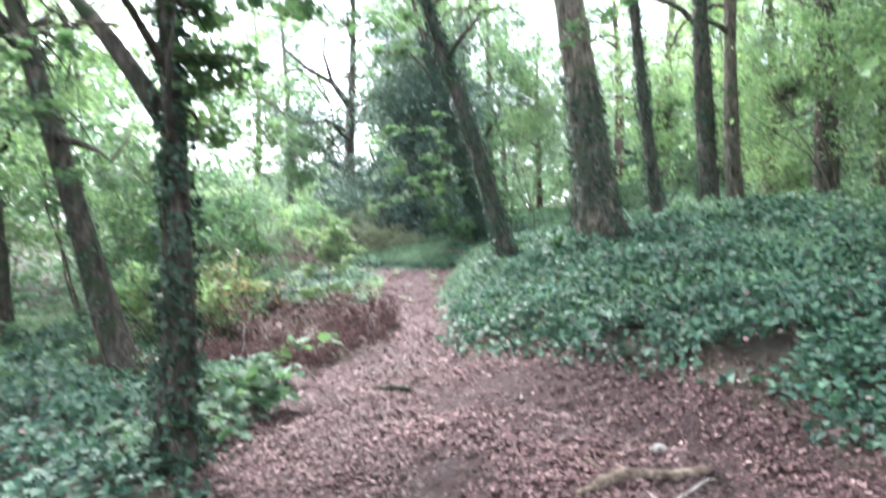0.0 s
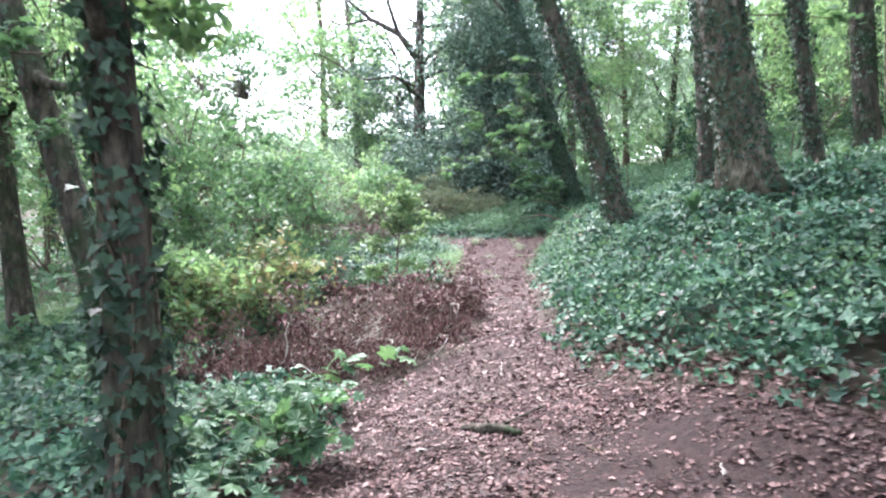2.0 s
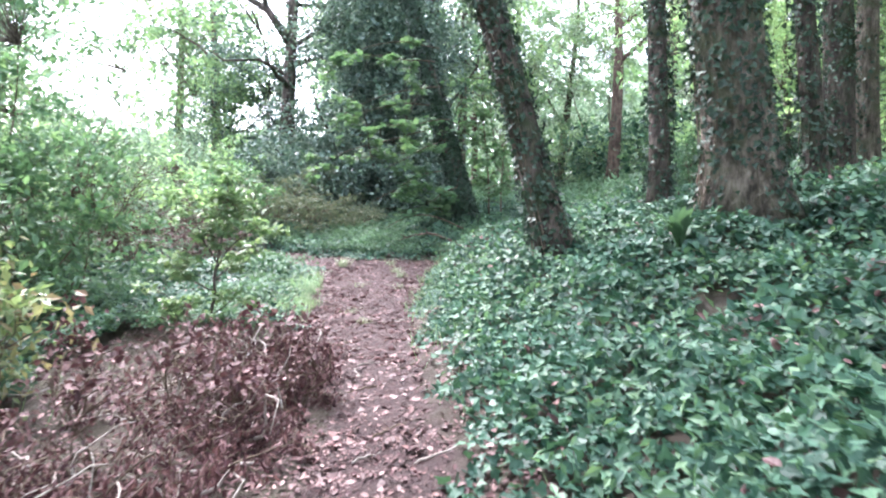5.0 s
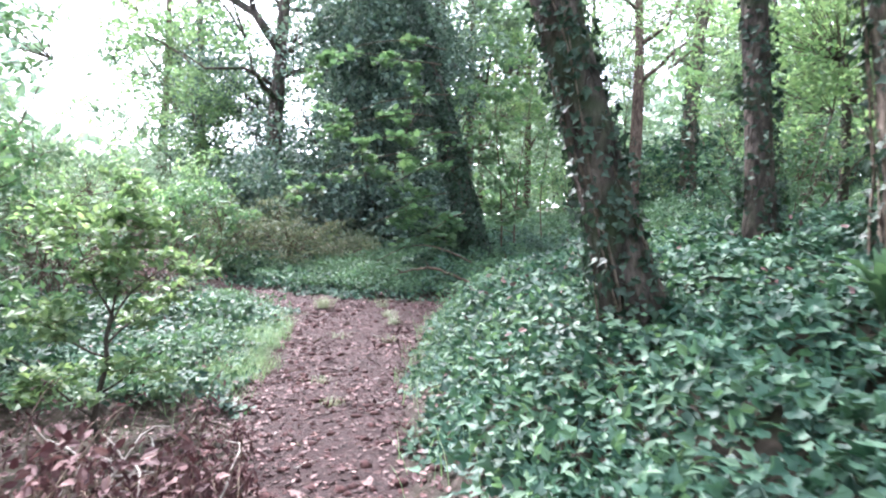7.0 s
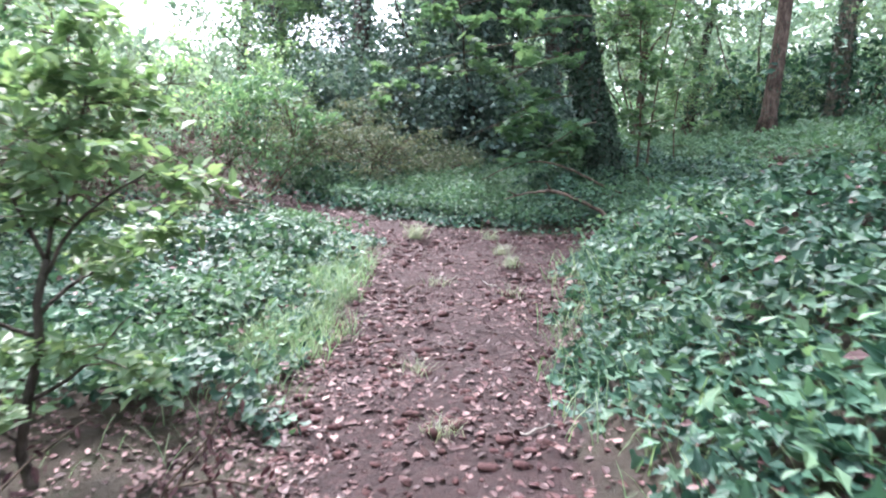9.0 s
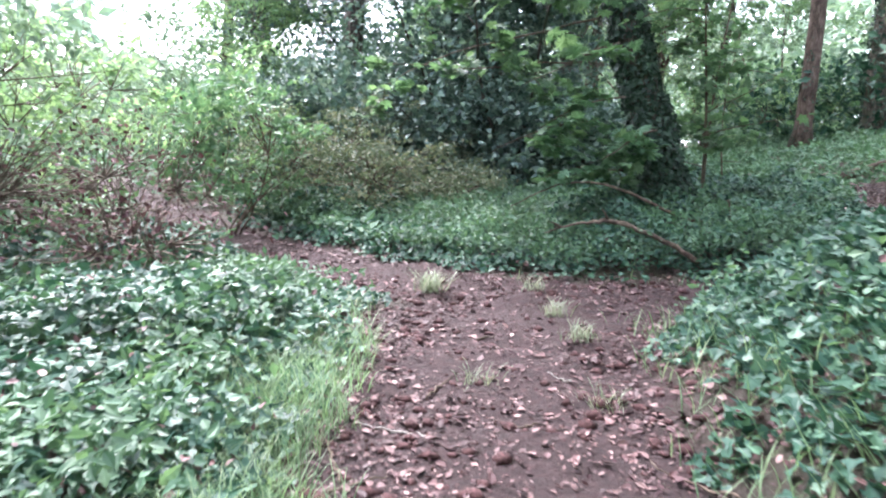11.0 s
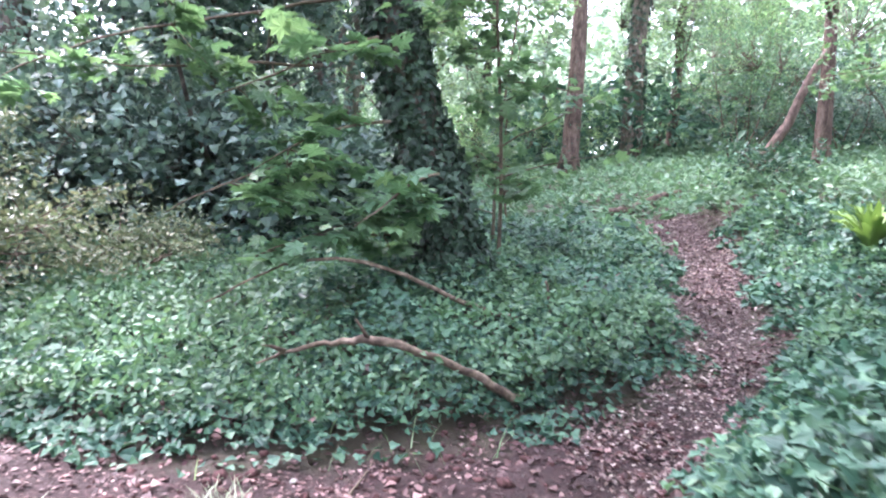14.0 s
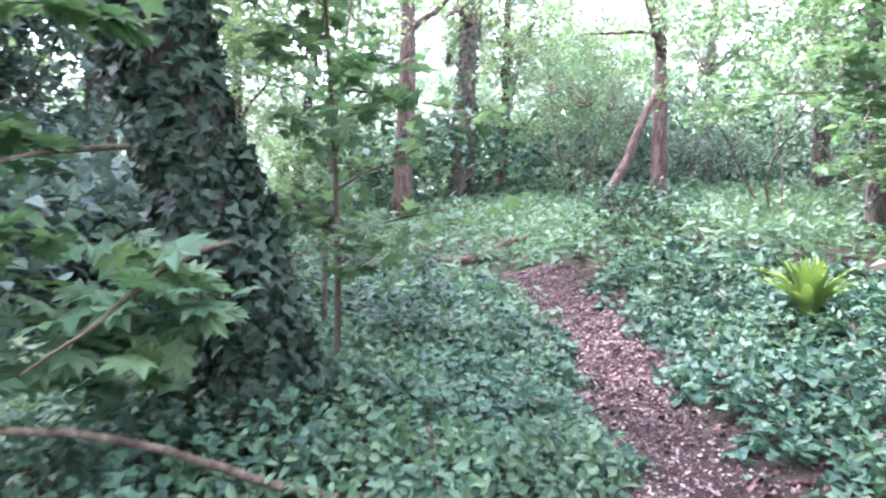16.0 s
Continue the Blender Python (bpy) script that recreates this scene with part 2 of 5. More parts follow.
def ground_z(x, y):
    x, y = np.asarray(x, float), np.asarray(y, float)
    base = np.interp(y, [-10, 0, 5, 9, 11, 13, 16, 19, 22, 24, 27, 30, 34, 45, 80], [-0.34, -0.36, -0.38, -0.38, -0.34, -0.3, -0.2, -0.1, 0.08, 0.3, 0.68, 0.95, 1.3, 2.1, 3.0])
    base = base + 0.18 * np.clip(x + 0.6, -1.2, 1.0) * np.interp(y, [-4, 6, 14, 17, 20], [0.4, 1, 1, 0.5, 0])
    base = base + 0.06 * np.clip(x, -6, 25) * np.clip((y - 20) / 4, 0, 1)
    edge = np.interp(y, [-5, 5, 6, 7.4, 9.5, 12.4, 15, 20, 21, 22, 23, 24.5, 26.7, 29, 32], [2.3, 2.1, 1.3, 0.45, 0.2, -0.05, -0.05, 0.05, 0.5, 1.3, 2.8, 4.0, 5.7, 6.9, 7.8])
    bank = np.interp(y, [-5, 3, 6, 9, 11, 12.5, 14, 15.5, 18, 20, 22, 25, 30, 40], [0.35, 0.4, 0.52, 0.72, 0.8, 0.95, 1.22, 1.3, 1.35, 1.1, 0.75, 0.5, 0.5, 0.5])
    d = np.maximum(x - edge, 0)
    right = bank * (1 - np.exp(-d / 1.3)) + 0.10 * np.clip(d - 1.5, 0, 8)
    left = -0.05 * np.clip(-1.8 - x, 0, 5) * np.clip((22 - y) / 3, 0, 1)
    mound = 0.35 * np.exp(-((x - 1.4) ** 2 + (y - 25.3) ** 2) / 1.6) + 0.5 * np.exp(-((x - 8.6) ** 2 + (y - 29.5) ** 2) / 2.5)
    soft = np.clip(-trodden(x, y) / 0.6, 0, 1)
    rough = 0.06 * (vnoise(x * 1.3, y * 1.3, 1) - 0.5) + (0.045 + 0.03 * soft) * (vnoise(x * 4, y * 4, 2) - 0.5) + 0.035 * (vnoise(x * 8, y * 8, 3) - 0.5)
    return base + right + left + mound + rough


def gz(x, y):
    return float(ground_z(x, y))


# ---- mesh helpers ----
def mesh_from(name, verts, faces, mats, smooth=True):
    """faces: one array of equal polygons, or a list of such arrays."""
    groups = faces if isinstance(faces, list) else [faces]
    me = bpy.data.meshes.new(name)
    me.vertices.add(len(verts))
    me.vertices.foreach_set("co", np.ascontiguousarray(verts, np.float32).ravel())
    flat = np.concatenate([g.ravel() for g in groups]).astype(np.int32)
    sizes = np.concatenate([np.full(len(g), g.shape[1], np.int32) for g in groups])
    me.loops.add(len(flat))
    me.loops.foreach_set("vertex_index", flat)
    me.polygons.add(len(sizes))
    me.polygons.foreach_set("loop_start", np.concatenate([[0], np.cumsum(sizes)[:-1]]).astype(np.int32))
    me.polygons.foreach_set("use_smooth", np.full(len(sizes), smooth))
    me.materials.append(mats)
    me.update(calc_edges=True)
    return me


MANY = ("crown", "branchwork", "ivy", "foliage", "twig_mass", "leafage", "withered_foliage")


def part(name, me, parent, label=""):
    ob = new(name, me)
    ob.parent = parent
    if name in MANY:
        tagged(ob, kind="stuff")
    return tagged(ob, label) if label else ob


def thing(name, x, y, z, label, category, group="", kind=""):
    ob = new(name)
    ob.location = (x, y, z)
    return tagged(ob, label, category, group, kind)


# leaf outlines: points along a unit blade (x across, y along, z up) and quads
OVAL = (np.array([(0, 0, 0), (0.26, 0.42, 0.07), (0, 1, -0.06), (-0.26, 0.42, 0.07)]), np.array([(0, 1, 2), (0, 2, 3)]))
LOBED = (np.array([(0, 0, 0), (0.50, 0.10, 0.05), (0.30, 0.52, 0.06), (0, 1, -0.05), (-0.30, 0.52, 0.06), (-0.50, 0.10, 0.05)]), np.array([(0, 1, 2, 3), (0, 3, 4, 5)]))
CURLED = (np.array([(0, 0, 0), (0.31, 0.3, 0.10), (0.23, 0.7, 0.13), (0, 1, 0.05), (-0.23, 0.7, 0.07), (-0.31, 0.3, 0.12)]), np.array([(0, 1, 2, 3), (0, 3, 4, 5)]))
WITHER = (CURLED[0] * np.array([0.55, 1, 1.6]), CURLED[1])
STAR = (np.array([(0, 0.30, 0), (0, -0.02, -0.01), (0.34, -0.06, -0.05), (0.28, 0.16, 0.02), (0.60, 0.42, -0.08), (0.27, 0.50, 0.03), (0.34, 0.78, -0.03), (0.12, 0.72, 0.03), (0, 1.0, -0.09),
                  (-0.12, 0.72, 0.03), (-0.34, 0.78, -0.03), (-0.27, 0.50, 0.03), (-0.60, 0.42, -0.08), (-0.28, 0.16, 0.02), (-0.34, -0.06, -0.05)]),
        np.array([(0, i, i % 14 + 1) for i in range(1, 15)]))
IVY3 = (np.array([(0, 0, 0), (0.24, -0.12, 0.03), (0.50, 0.20, 0.07), (0.20, 0.46, 0.02), (0, 1.0, -0.08), (-0.20, 0.46, 0.02), (-0.50, 0.20, 0.07), (-0.24, -0.12, 0.03)]), np.array([(0, 1, 2, 3, 4), (0, 4, 5, 6, 7)]))
BROAD = (np.array([(0, 0, 0), (0.22, 0.22, 0.05), (0.29, 0.58, 0.05), (0, 1, -0.08), (-0.29, 0.58, 0.05), (-0.22, 0.22, 0.05)]), np.array([(0, 1, 2, 3), (0, 3, 4, 5)]))
BLADE = (np.array([(-0.013, 0, 0), (0.013, 0, 0), (0.012, 0.4, 0.05), (-0.012, 0.4, 0.05), (0.007, 0.75, -0.02), (-0.007, 0.75, -0.02), (0, 1, -0.16)]), [np.array([(0, 1, 2, 3), (3, 2, 4, 5)]), np.array([(5, 4, 6)])])


def leaves(name, at, normal, size, shape, mat, along=None):
    """One mesh of many leaves, each a blade at its place, facing its normal."""
    at, normal = np.asarray(at, float), np.asarray(normal, float)
    n = len(at)
    normal = normal / np.maximum(np.linalg.norm(normal, axis=1, keepdims=True), 1e-6)
    d = rng.normal(size=(n, 3)) if along is None else np.asarray(along, float)
    d = d - normal * np.sum(d * normal, axis=1, keepdims=True)
    d /= np.maximum(np.linalg.norm(d, axis=1, keepdims=True), 1e-6)
    side = np.cross(d, normal)
    t, f = shape
    s = np.broadcast_to(np.asarray(size, float), (n,))[:, None, None]
    v = at[:, None, :] + s * (t[None, :, 0:1] * side[:, None, :] + t[None, :, 1:2] * d[:, None, :] + t[None, :, 2:3] * normal[:, None, :])
    step = (np.arange(n) * len(t))[:, None, None]
    groups = [(g[None] + step).reshape(-1, g.shape[1]) for g in (f if isinstance(f, list) else [f])]
    return mesh_from(name, v.reshape(-1, 3), groups, mat, False)


def tube_data(points, radii, seg=10, rough=0.0, seed=0):
    p, r = np.asarray(points, float), np.asarray(radii, float)
    tan = np.gradient(p, axis=0)
    tan /= np.maximum(np.linalg.norm(tan, axis=1, keepdims=True), 1e-6)
    ref = np.array([1.0, 0, 0]) if abs(tan[:, 0]).mean() < 0.8 else np.array([0, 0, 1.0])
    u = np.cross(tan, ref)
    u /= np.maximum(np.linalg.norm(u, axis=1, keepdims=True), 1e-6)
    w = np.cross(tan, u)
    a = np.arange(seg) * 2 * np.pi / seg
    k = 1 + rough * (vnoise(np.cos(a)[None] * 2 + 9 + seed, np.arange(len(p))[:, None] * 0.45 + np.sin(a)[None] * 2, seed) - 0.5) * 2
    v = p[:, None] + (r[:, None] * k)[..., None] * (np.cos(a)[None, :, None] * u[:, None] + np.sin(a)[None, :, None] * w[:, None])
    i, j = np.meshgrid(np.arange(len(p) - 1), np.arange(seg), indexing="ij")
    b = i * seg
    f = np.stack([b + j, b + (j + 1) % seg, b + seg + (j + 1) % seg, b + seg + j], -1).reshape(-1, 4)
    return v.reshape(-1, 3), f


def tube(name, points, radii, mat, seg=10, rough=0.0, seed=0):
    v, f = tube_data(points, radii, seg, rough, seed)
    n = len(points)
    caps = [np.arange(seg)[None, ::-1], (np.arange(seg) + (n - 1) * seg)[None]]
    return mesh_from(name, v, [f, *caps], mat)


def tubes(name, lines, mat, seg=5):
    """Several thin stems in one mesh."""
    vs, fs, k = [], [], 0
    for pts, rad in lines:
        v, f = tube_data(pts, rad, seg)
        vs.append(v), fs.append(f + k)
        k += len(v)
    return mesh_from(name, np.concatenate(vs), np.concatenate(fs), mat)


def wander(start, direction, length, steps, bend=0.15, droop=0.0, seed=0):
    """A natural, bending line from start."""
    g = np.random.default_rng(seed)
    p, d = np.array(start, float), np.array(direction, float)
    d /= np.linalg.norm(d)
    out = [p.copy()]
    for _ in range(steps):
        d = d + g.normal(size=3) * bend + np.array([0, 0, -droop])
        d /= np.linalg.norm(d)
        p = p + d * length / steps
        out.append(p.copy())
    return np.array(out)


# ---- the ground, one sheet to the horizon ----
def spread(lo, hi, step, far):
    mid = np.arange(lo, hi, step)
    grow = step * 1.16 ** np.arange(1, 200)
    out = np.cumsum(grow)
    out = out[out < far]
    return np.concatenate([lo - out[::-1], mid, mid[-1] + out])


gx, gy = spread(-4.0, 7.5, 0.115, 900), spread(0.5, 29, 0.115, 900)
mx, my = np.meshgrid(gx, gy)
gverts = np.stack([mx.ravel(), my.ravel(), ground_z(mx.ravel(), my.ravel())], 1)
gi, gj = np.meshgrid(np.arange(len(gy) - 1), np.arange(len(gx) - 1), indexing="ij")
gb = (gi * len(gx) + gj).ravel()
gmesh = mesh_from("ground", gverts, np.stack([gb, gb + 1, gb + 1 + len(gx), gb + len(gx)], 1), SOIL)
attribute = gmesh.attributes.new("trodden", "FLOAT", "POINT")
attribute.data.foreach_set("value", np.clip(0.5 + trodden(gverts[:, 0], gverts[:, 1]) * 1.6, -1, 2).astype(np.float32))
tagged(new("ground", gmesh), "trodden red-brown earth path through dark woodland soil", "ground", kind="structure")


# ---- trees ----
def trunk_line(x, y, z, lean, height, steps=14, sway=0.05, seed=0):
    g = np.random.default_rng(seed)
    k = np.linspace(0, 1, steps)
    ph = g.uniform(0, 6.28, 2)
    wob = sway * height ** 0.5
    return np.stack([x + lean[0] * k * height + wob * (np.sin(ph[0] + 4 * k) - np.sin(ph[0])), y + lean[1] * k * height + wob * (np.sin(ph[1] + 3.3 * k) - np.sin(ph[1])), z - 0.15 + k * (height + 0.15)], 1)


def crown_points(centre, radii, n, clumps, clump_r, seed=0, hollow=0.35):
    """Leaf places in many clumps inside an uneven volume."""
    g = np.random.default_rng(seed)
    c = g.normal(size=(clumps, 3))
    c /= np.linalg.norm(c, axis=1, keepdims=True)
    c *= (g.uniform(hollow ** 3, 1, (clumps, 1))) ** (1 / 3)
    c = c * np.asarray(radii) * g.uniform(0.55, 1.35, (clumps, 1)) + np.asarray(centre)
    w = g.uniform(0.15, 1.0, clumps) ** 1.5
    which = g.choice(clumps, n, p=w / w.sum())
    p = c[which] + g.normal(size=(n, 3)) * clump_r * np.array([1, 1, 0.45]) * g.uniform(0.6, 1.3, (clumps, 1))[which]
    return p, c


def leaf_normals(n, tilt=0.7, seed=0):
    g = np.random.default_rng(seed)
    v = g.normal(size=(n, 3)) * tilt
    v[:, 2] += 1
    return v


def ivy_on(line, radii, lo, hi, n, size, seed=0, thick=0.07):
    """Places and normals of ivy leaves that clad a trunk between two heights (0 to 1 along it)."""
    g = np.random.default_rng(seed)
    k = g.uniform(lo, hi, n) * (len(line) - 1)
    i = np.minimum(k.astype(int), len(line) - 2)
    f = (k - i)[:, None]
    p = line[i] * (1 - f) + line[i + 1] * f
    r = radii[i] * (1 - f[:, 0]) + radii[i + 1] * f[:, 0]
    a = g.uniform(0, 2 * np.pi, n)
    lump = vnoise(a * 1.6 + seed, k * 1.3, seed)
    keep = lump > g.uniform(0.05, 0.6, n)
    nrm = np.stack([np.cos(a), np.sin(a), np.full(n, 0.35)], 1)
    p = p + nrm * np.array([1, 1, 0]) * (r * 1.02 + g.uniform(0.0, 1, n) * thick * (0.4 + lump * 1.4))[:, None]
    nrm = nrm + g.normal(size=(n, 3)) * 0.6
    return p[keep], nrm[keep], (size * g.uniform(0.6, 1.25, n))[keep]


def make_tree(x, y, r, height, lean, crown, label, mat=BARK, leaf=CANOPY, limbs=5, limb_from=0.45, ivy=0, ivy_top=0.6, ivy_mat=IVY_DARK, ivy_size=0.062, vines=0, sway=0.05,
              seed=0, shape=OVAL, leaf_size=0.12, flare=1.7, extra=(), twigs=60, ivy_shape=LOBED, ivy_thick=0.07):
    """crown: list of (centre offset from the trunk's top, radii, leaves, clumps, clump radius); a sixth value scales
    the leaves of added overhead shade layers.
    """
    z = gz(x, y)
    t = thing("tree", x, y, z, label, "tree")
    line = trunk_line(0, 0, 0, lean, height, 18, sway, seed)
    k = np.linspace(0, 1, 18)
    rad = r * (1 - 0.75 * k ** 1.3) * (1 + (flare - 1) * np.exp(-k * height / 0.35))
    bole = part("trunk", tube("trunk", line, rad, mat, 16, 0.13, seed), t)
    g = np.random.default_rng(seed + 50)
    tips = []
    for b in range(limbs):
        q = limb_from + (0.97 - limb_from) * (b + g.uniform(0, 0.6)) / max(limbs, 1)
        i = min(int(q * 17), 16)
        a = g.uniform(0, 6.28)
        ln = height * g.uniform(0.18, 0.36)
        w = wander(line[i], (np.cos(a), np.sin(a), g.uniform(0.3, 1.0)), ln, 8, 0.22, 0.0, seed * 31 + b)
        part("limb", tube("limb", w, rad[i] * 0.5 * (1 - 0.9 * np.linspace(0, 1, 9)), mat, 8, 0.1, seed + b), bole)
        tips.append(w[-1])
    for pts, rr in extra:
        part("limb", tube("limb", np.array(pts, float), rr, mat, 10, 0.1, seed), bole)
    ps, stems = [], []
    sizes = []
    for j, (off, radii, n, clumps, cr, *scale) in enumerate(crown):
        p, c = crown_points(line[-1] + np.array(off), radii, n, clumps, cr, seed + 7 * j)
        ps.append(p)
        sizes.append(np.full(len(p), leaf_size * (scale[0] if scale else 1)))
        for q in c[: twigs]:
            o = min([*tips, line[10], line[13], line[16]], key=lambda s: np.linalg.norm(s - q))
            bend = (o + q) / 2 + np.array([0, 0, 0.12 * np.linalg.norm(o - q)])
            stems.append((np.array([o, (o + bend) / 2 + 0.04, bend, (bend + q) / 2, q]), np.array([0.035, 0.028, 0.02, 0.013, 0.005]) * max(r / 0.25, 0.5)))
    if ps:
        p = np.concatenate(ps)
        part("crown", leaves("crown", p, leaf_normals(len(p), 0.75, seed), np.concatenate(sizes) * g.uniform(0.6, 1.3, len(p)), shape, leaf), t)
        part("branchwork", tubes("branchwork", stems, mat, 3), t)
    if ivy:
        p, nn, s = ivy_on(line, rad, 0.0, ivy_top, ivy, ivy_size, seed, ivy_thick)
        down = np.tile([0, 0, -0.8], (len(p), 1)) + g.normal(size=(len(p), 3)) * 0.8
        part("ivy", leaves("ivy", p, nn, s, ivy_shape, ivy_mat, down), bole, "dark glossy ivy leaves")
    for v in range(vines):
        a0, turn = g.uniform(0, 6.28), g.uniform(-1.6, 1.6)
        top = int(17 * min(ivy_top, 0.8))
        kk = np.linspace(0, top, 30)
        lp = np.stack([np.interp(kk, np.arange(18), line[:, c]) for c in range(3)], 1)
        rr = np.interp(kk, np.arange(18), rad)
        aa = a0 + turn * kk / 17 * 2 + 0.5 * np.sin(kk * 1.1 + a0 * 5)
        lp[:, 0] += np.cos(aa) * rr * 1.06
        lp[:, 1] += np.sin(aa) * rr * 1.06
        part("ivy_stem", tube("ivy_stem", lp, np.linspace(0.009, 0.004, 30) * g.uniform(0.7, 1.3), VINE, 5, 0.2, v), bole, "pale brown ivy stem")
    return t


# ivy-clad tree beside the start of the path, forking at head height and above
# the crown layer with 4600 leaves is added out of view to shade the start
make_tree(-2.38, 6.2, 0.15, 5.4, (0.02, 0.02), [((0.2, 0.3, 0.8), (2.6, 2.2, 1.5), 6500, 60, 0.28), ((2.6, -1.5, 3.4), (3.6, 3.4, 1.2), 4600, 80, 0.5, 2.0), ((0.35, 0.2, -1.6), (0.35, 0.3, 1.3), 900, 16, 0.1)], "leaning tree with rough bark, ivy stems and scattered ivy leaves", BARK_DARK, CANOPY, 4, 0.55,
          2300, 0.85, ivy_size=0.075, vines=13, ivy_shape=IVY3, seed=3, sway=0.03, extra=[(((0.02, 0.04, 2.95), (-0.25, 0.08, 3.35), (-0.55, 0.15, 3.75), (-1.0, 0.3, 4.25), (-1.7, 0.5, 4.75)), (0.1, 0.085, 0.075, 0.055, 0.03))])
make_tree(-4.38, 10.0, 0.2, 8.6, (-0.37, 0.0), [((0.5, 0, 0), (3.2, 3.0, 2.4), 6000, 80, 0.34), ((0.6, 0.6, -3.6), (2.6, 1.8, 1.9), 3200, 60, 0.24)], "dark tree leaning far over beside the clearing", BARK_DARK, CANOPY, 5, 0.4, 900, 0.6, vines=3, seed=5)
make_tree(-8.4, 13.6, 0.2, 9.0, (-0.04, 0), [((0, 0, -2.5), (3.4, 3, 4.4), 9000, 110, 0.36)], "slim dark trunk among the far bushes", BARK_DARK, CANOPY, 5, 0.4, 300, 0.5, seed=8)
# second crown layer: unseen large leaves overhead, added to dim the path
make_tree(1.4, 14.4, 0.168, 9.0, (-0.31, 0.09), [((0.6, 0.5, 0.2), (3.4, 3.0, 2.4), 8000, 80, 0.34), ((0, -2, 2.2), (4.2, 4.2, 0.9), 2800, 60, 0.5, 2.3)], "slanting tree clad in ivy, bare brown stems showing", BARK_DARK, CANOPY, 5, 0.5, 5200, 0.8, vines=7, ivy_shape=IVY3, seed=11, ivy_size=0.06, sway=0.03)
make_tree(3.15, 16.3, 0.14, 9.5, (-0.07, 0.1), [((0, 0, 0), (2.8, 2.6, 2.4), 7000, 70, 0.36)], "slender tree wrapped in ivy", BARK_DARK, CANOPY, 5, 0.45, 3200, 0.7, seed=13)
# its second crown layer hangs out of view, added to cut light on the bank
make_tree(3.2, 14.0, 0.35, 13.0, (-0.17, 0.03), [((0, 0, 0), (4.2, 4.0, 3.0), 7000, 90, 0.4), ((1, -5, 0), (5.0, 4.5, 1.2), 1100, 70, 0.5, 2.3)], "thick grey-brown tree trunk with ivy round its foot", BARK, CANOPY, 6, 0.5, 3000, 0.26, ivy_size=0.07, vines=8, ivy_shape=IVY3, seed=17, sway=0.02, flare=1.6)
make_tree(4.6, 15.1, 0.135, 10.0, (-0.10, 0.0), [((0, 0, 0), (2.6, 2.6, 2.2), 6000, 60, 0.36)], "thin straight tree with a mossy trunk", BARK_DARK, CANOPY, 5, 0.5, 2600, 0.6, seed=19, sway=0.02)
make_tree(6.9, 18.3, 0.25, 12.0, (-0.09, 0.0), [((0, 0, -1), (4, 4, 3.5), 8000, 90, 0.42)], "ivy-clad trunk on the wooded bank", BARK_DARK, CANOPY, 6, 0.4, 3600, 0.6, seed=23)
make_tree(7.8, 18.9, 0.21, 12.0, (-0.07, 0.05), [((0, 0, -1), (4, 4, 3.5), 8000, 90, 0.42)], "brown trunk standing close beside its neighbour", BARK, CANOPY, 6, 0.4, 500, 0.3, seed=27)
make_tree(9.2, 17.2, 0.28, 12.0, (-0.06, 0.0), [((0, 0, -1), (4, 4, 4), 8000, 90, 0.42)], "dark trunk on the bank under low foliage", BARK_DARK, CANOPY, 6, 0.3, 900, 0.5, seed=29)
# second crown layer added above the view to shade the junction
make_tree(1.55, 25.1, 0.225, 10.0, (-0.30, 0.15), [((1.6, 1, -0.5), (3.2, 3.2, 2.4), 8000, 80, 0.36), ((1.6, -3, 1.8), (4.6, 4.2, 0.9), 1500, 60, 0.5, 2.3)], "leaning tree smothered in dark ivy", BARK_DARK, CANOPY, 5, 0.5, 19000, 0.75, vines=4, ivy_shape=IVY3, seed=31, ivy_size=0.078, sway=0.012, ivy_thick=0.09)
# the crown layer of 3200 large leaves is an unseen screen shading the ivy below
make_tree(-4.3, 33, 0.28, 13.0, (-0.02, 0.0), [((0, 0, -1.5), (4.6, 3.5, 4.6), 5200, 110, 0.4), ((1, -5.5, 1.6), (4.2, 3.6, 0.9), 3200, 60, 0.5, 2.2)], "tall dark tree with bare limbs against the sky", BARK_DARK, HOLLY, 11, 0.35, 800, 0.5, seed=37, twigs=110, extra=[(((0, 0, 6.2), (-0.8, 0, 7.3), (-2.0, 0.2, 8.0), (-3.6, 0.3, 9.4)), (0.17, 0.13, 0.09, 0.03)), (((-0.8, 0, 7.3), (-1.2, 0, 8.6), (-1.0, 0.2, 10.5)), (0.1, 0.07, 0.03)), (((-2.0, 0.2, 8.0), (-3.2, 0.2, 7.8), (-4.4, 0.3, 8.3)), (0.06, 0.04, 0.015)), (((0, 0, 5.0), (-1.0, -0.2, 5.5), (-2.2, -0.3, 5.4), (-3.0, -0.3, 5.9)), (0.07, 0.05, 0.035, 0.012))])
make_tree(10.0, 41, 0.3, 14.0, (-0.02, 0), [((0, 0, -3), (4.5, 4, 6), 6000, 110, 0.4)], "straight brown trunk at the end of the narrow path", BARK_RED, LIME, 5, 0.4, 500, 0.3, seed=41, leaf_size=0.16)
make_tree(13.1, 42.4, 0.38, 15.0, (0.01, 0), [((0, 0, -3.5), (4.5, 4, 6.5), 6000, 110, 0.4)], "straight trunk with ivy creeping up it", BARK, LIME, 5, 0.4, 1600, 0.5, seed=43, leaf_size=0.16, ivy_size=0.14)
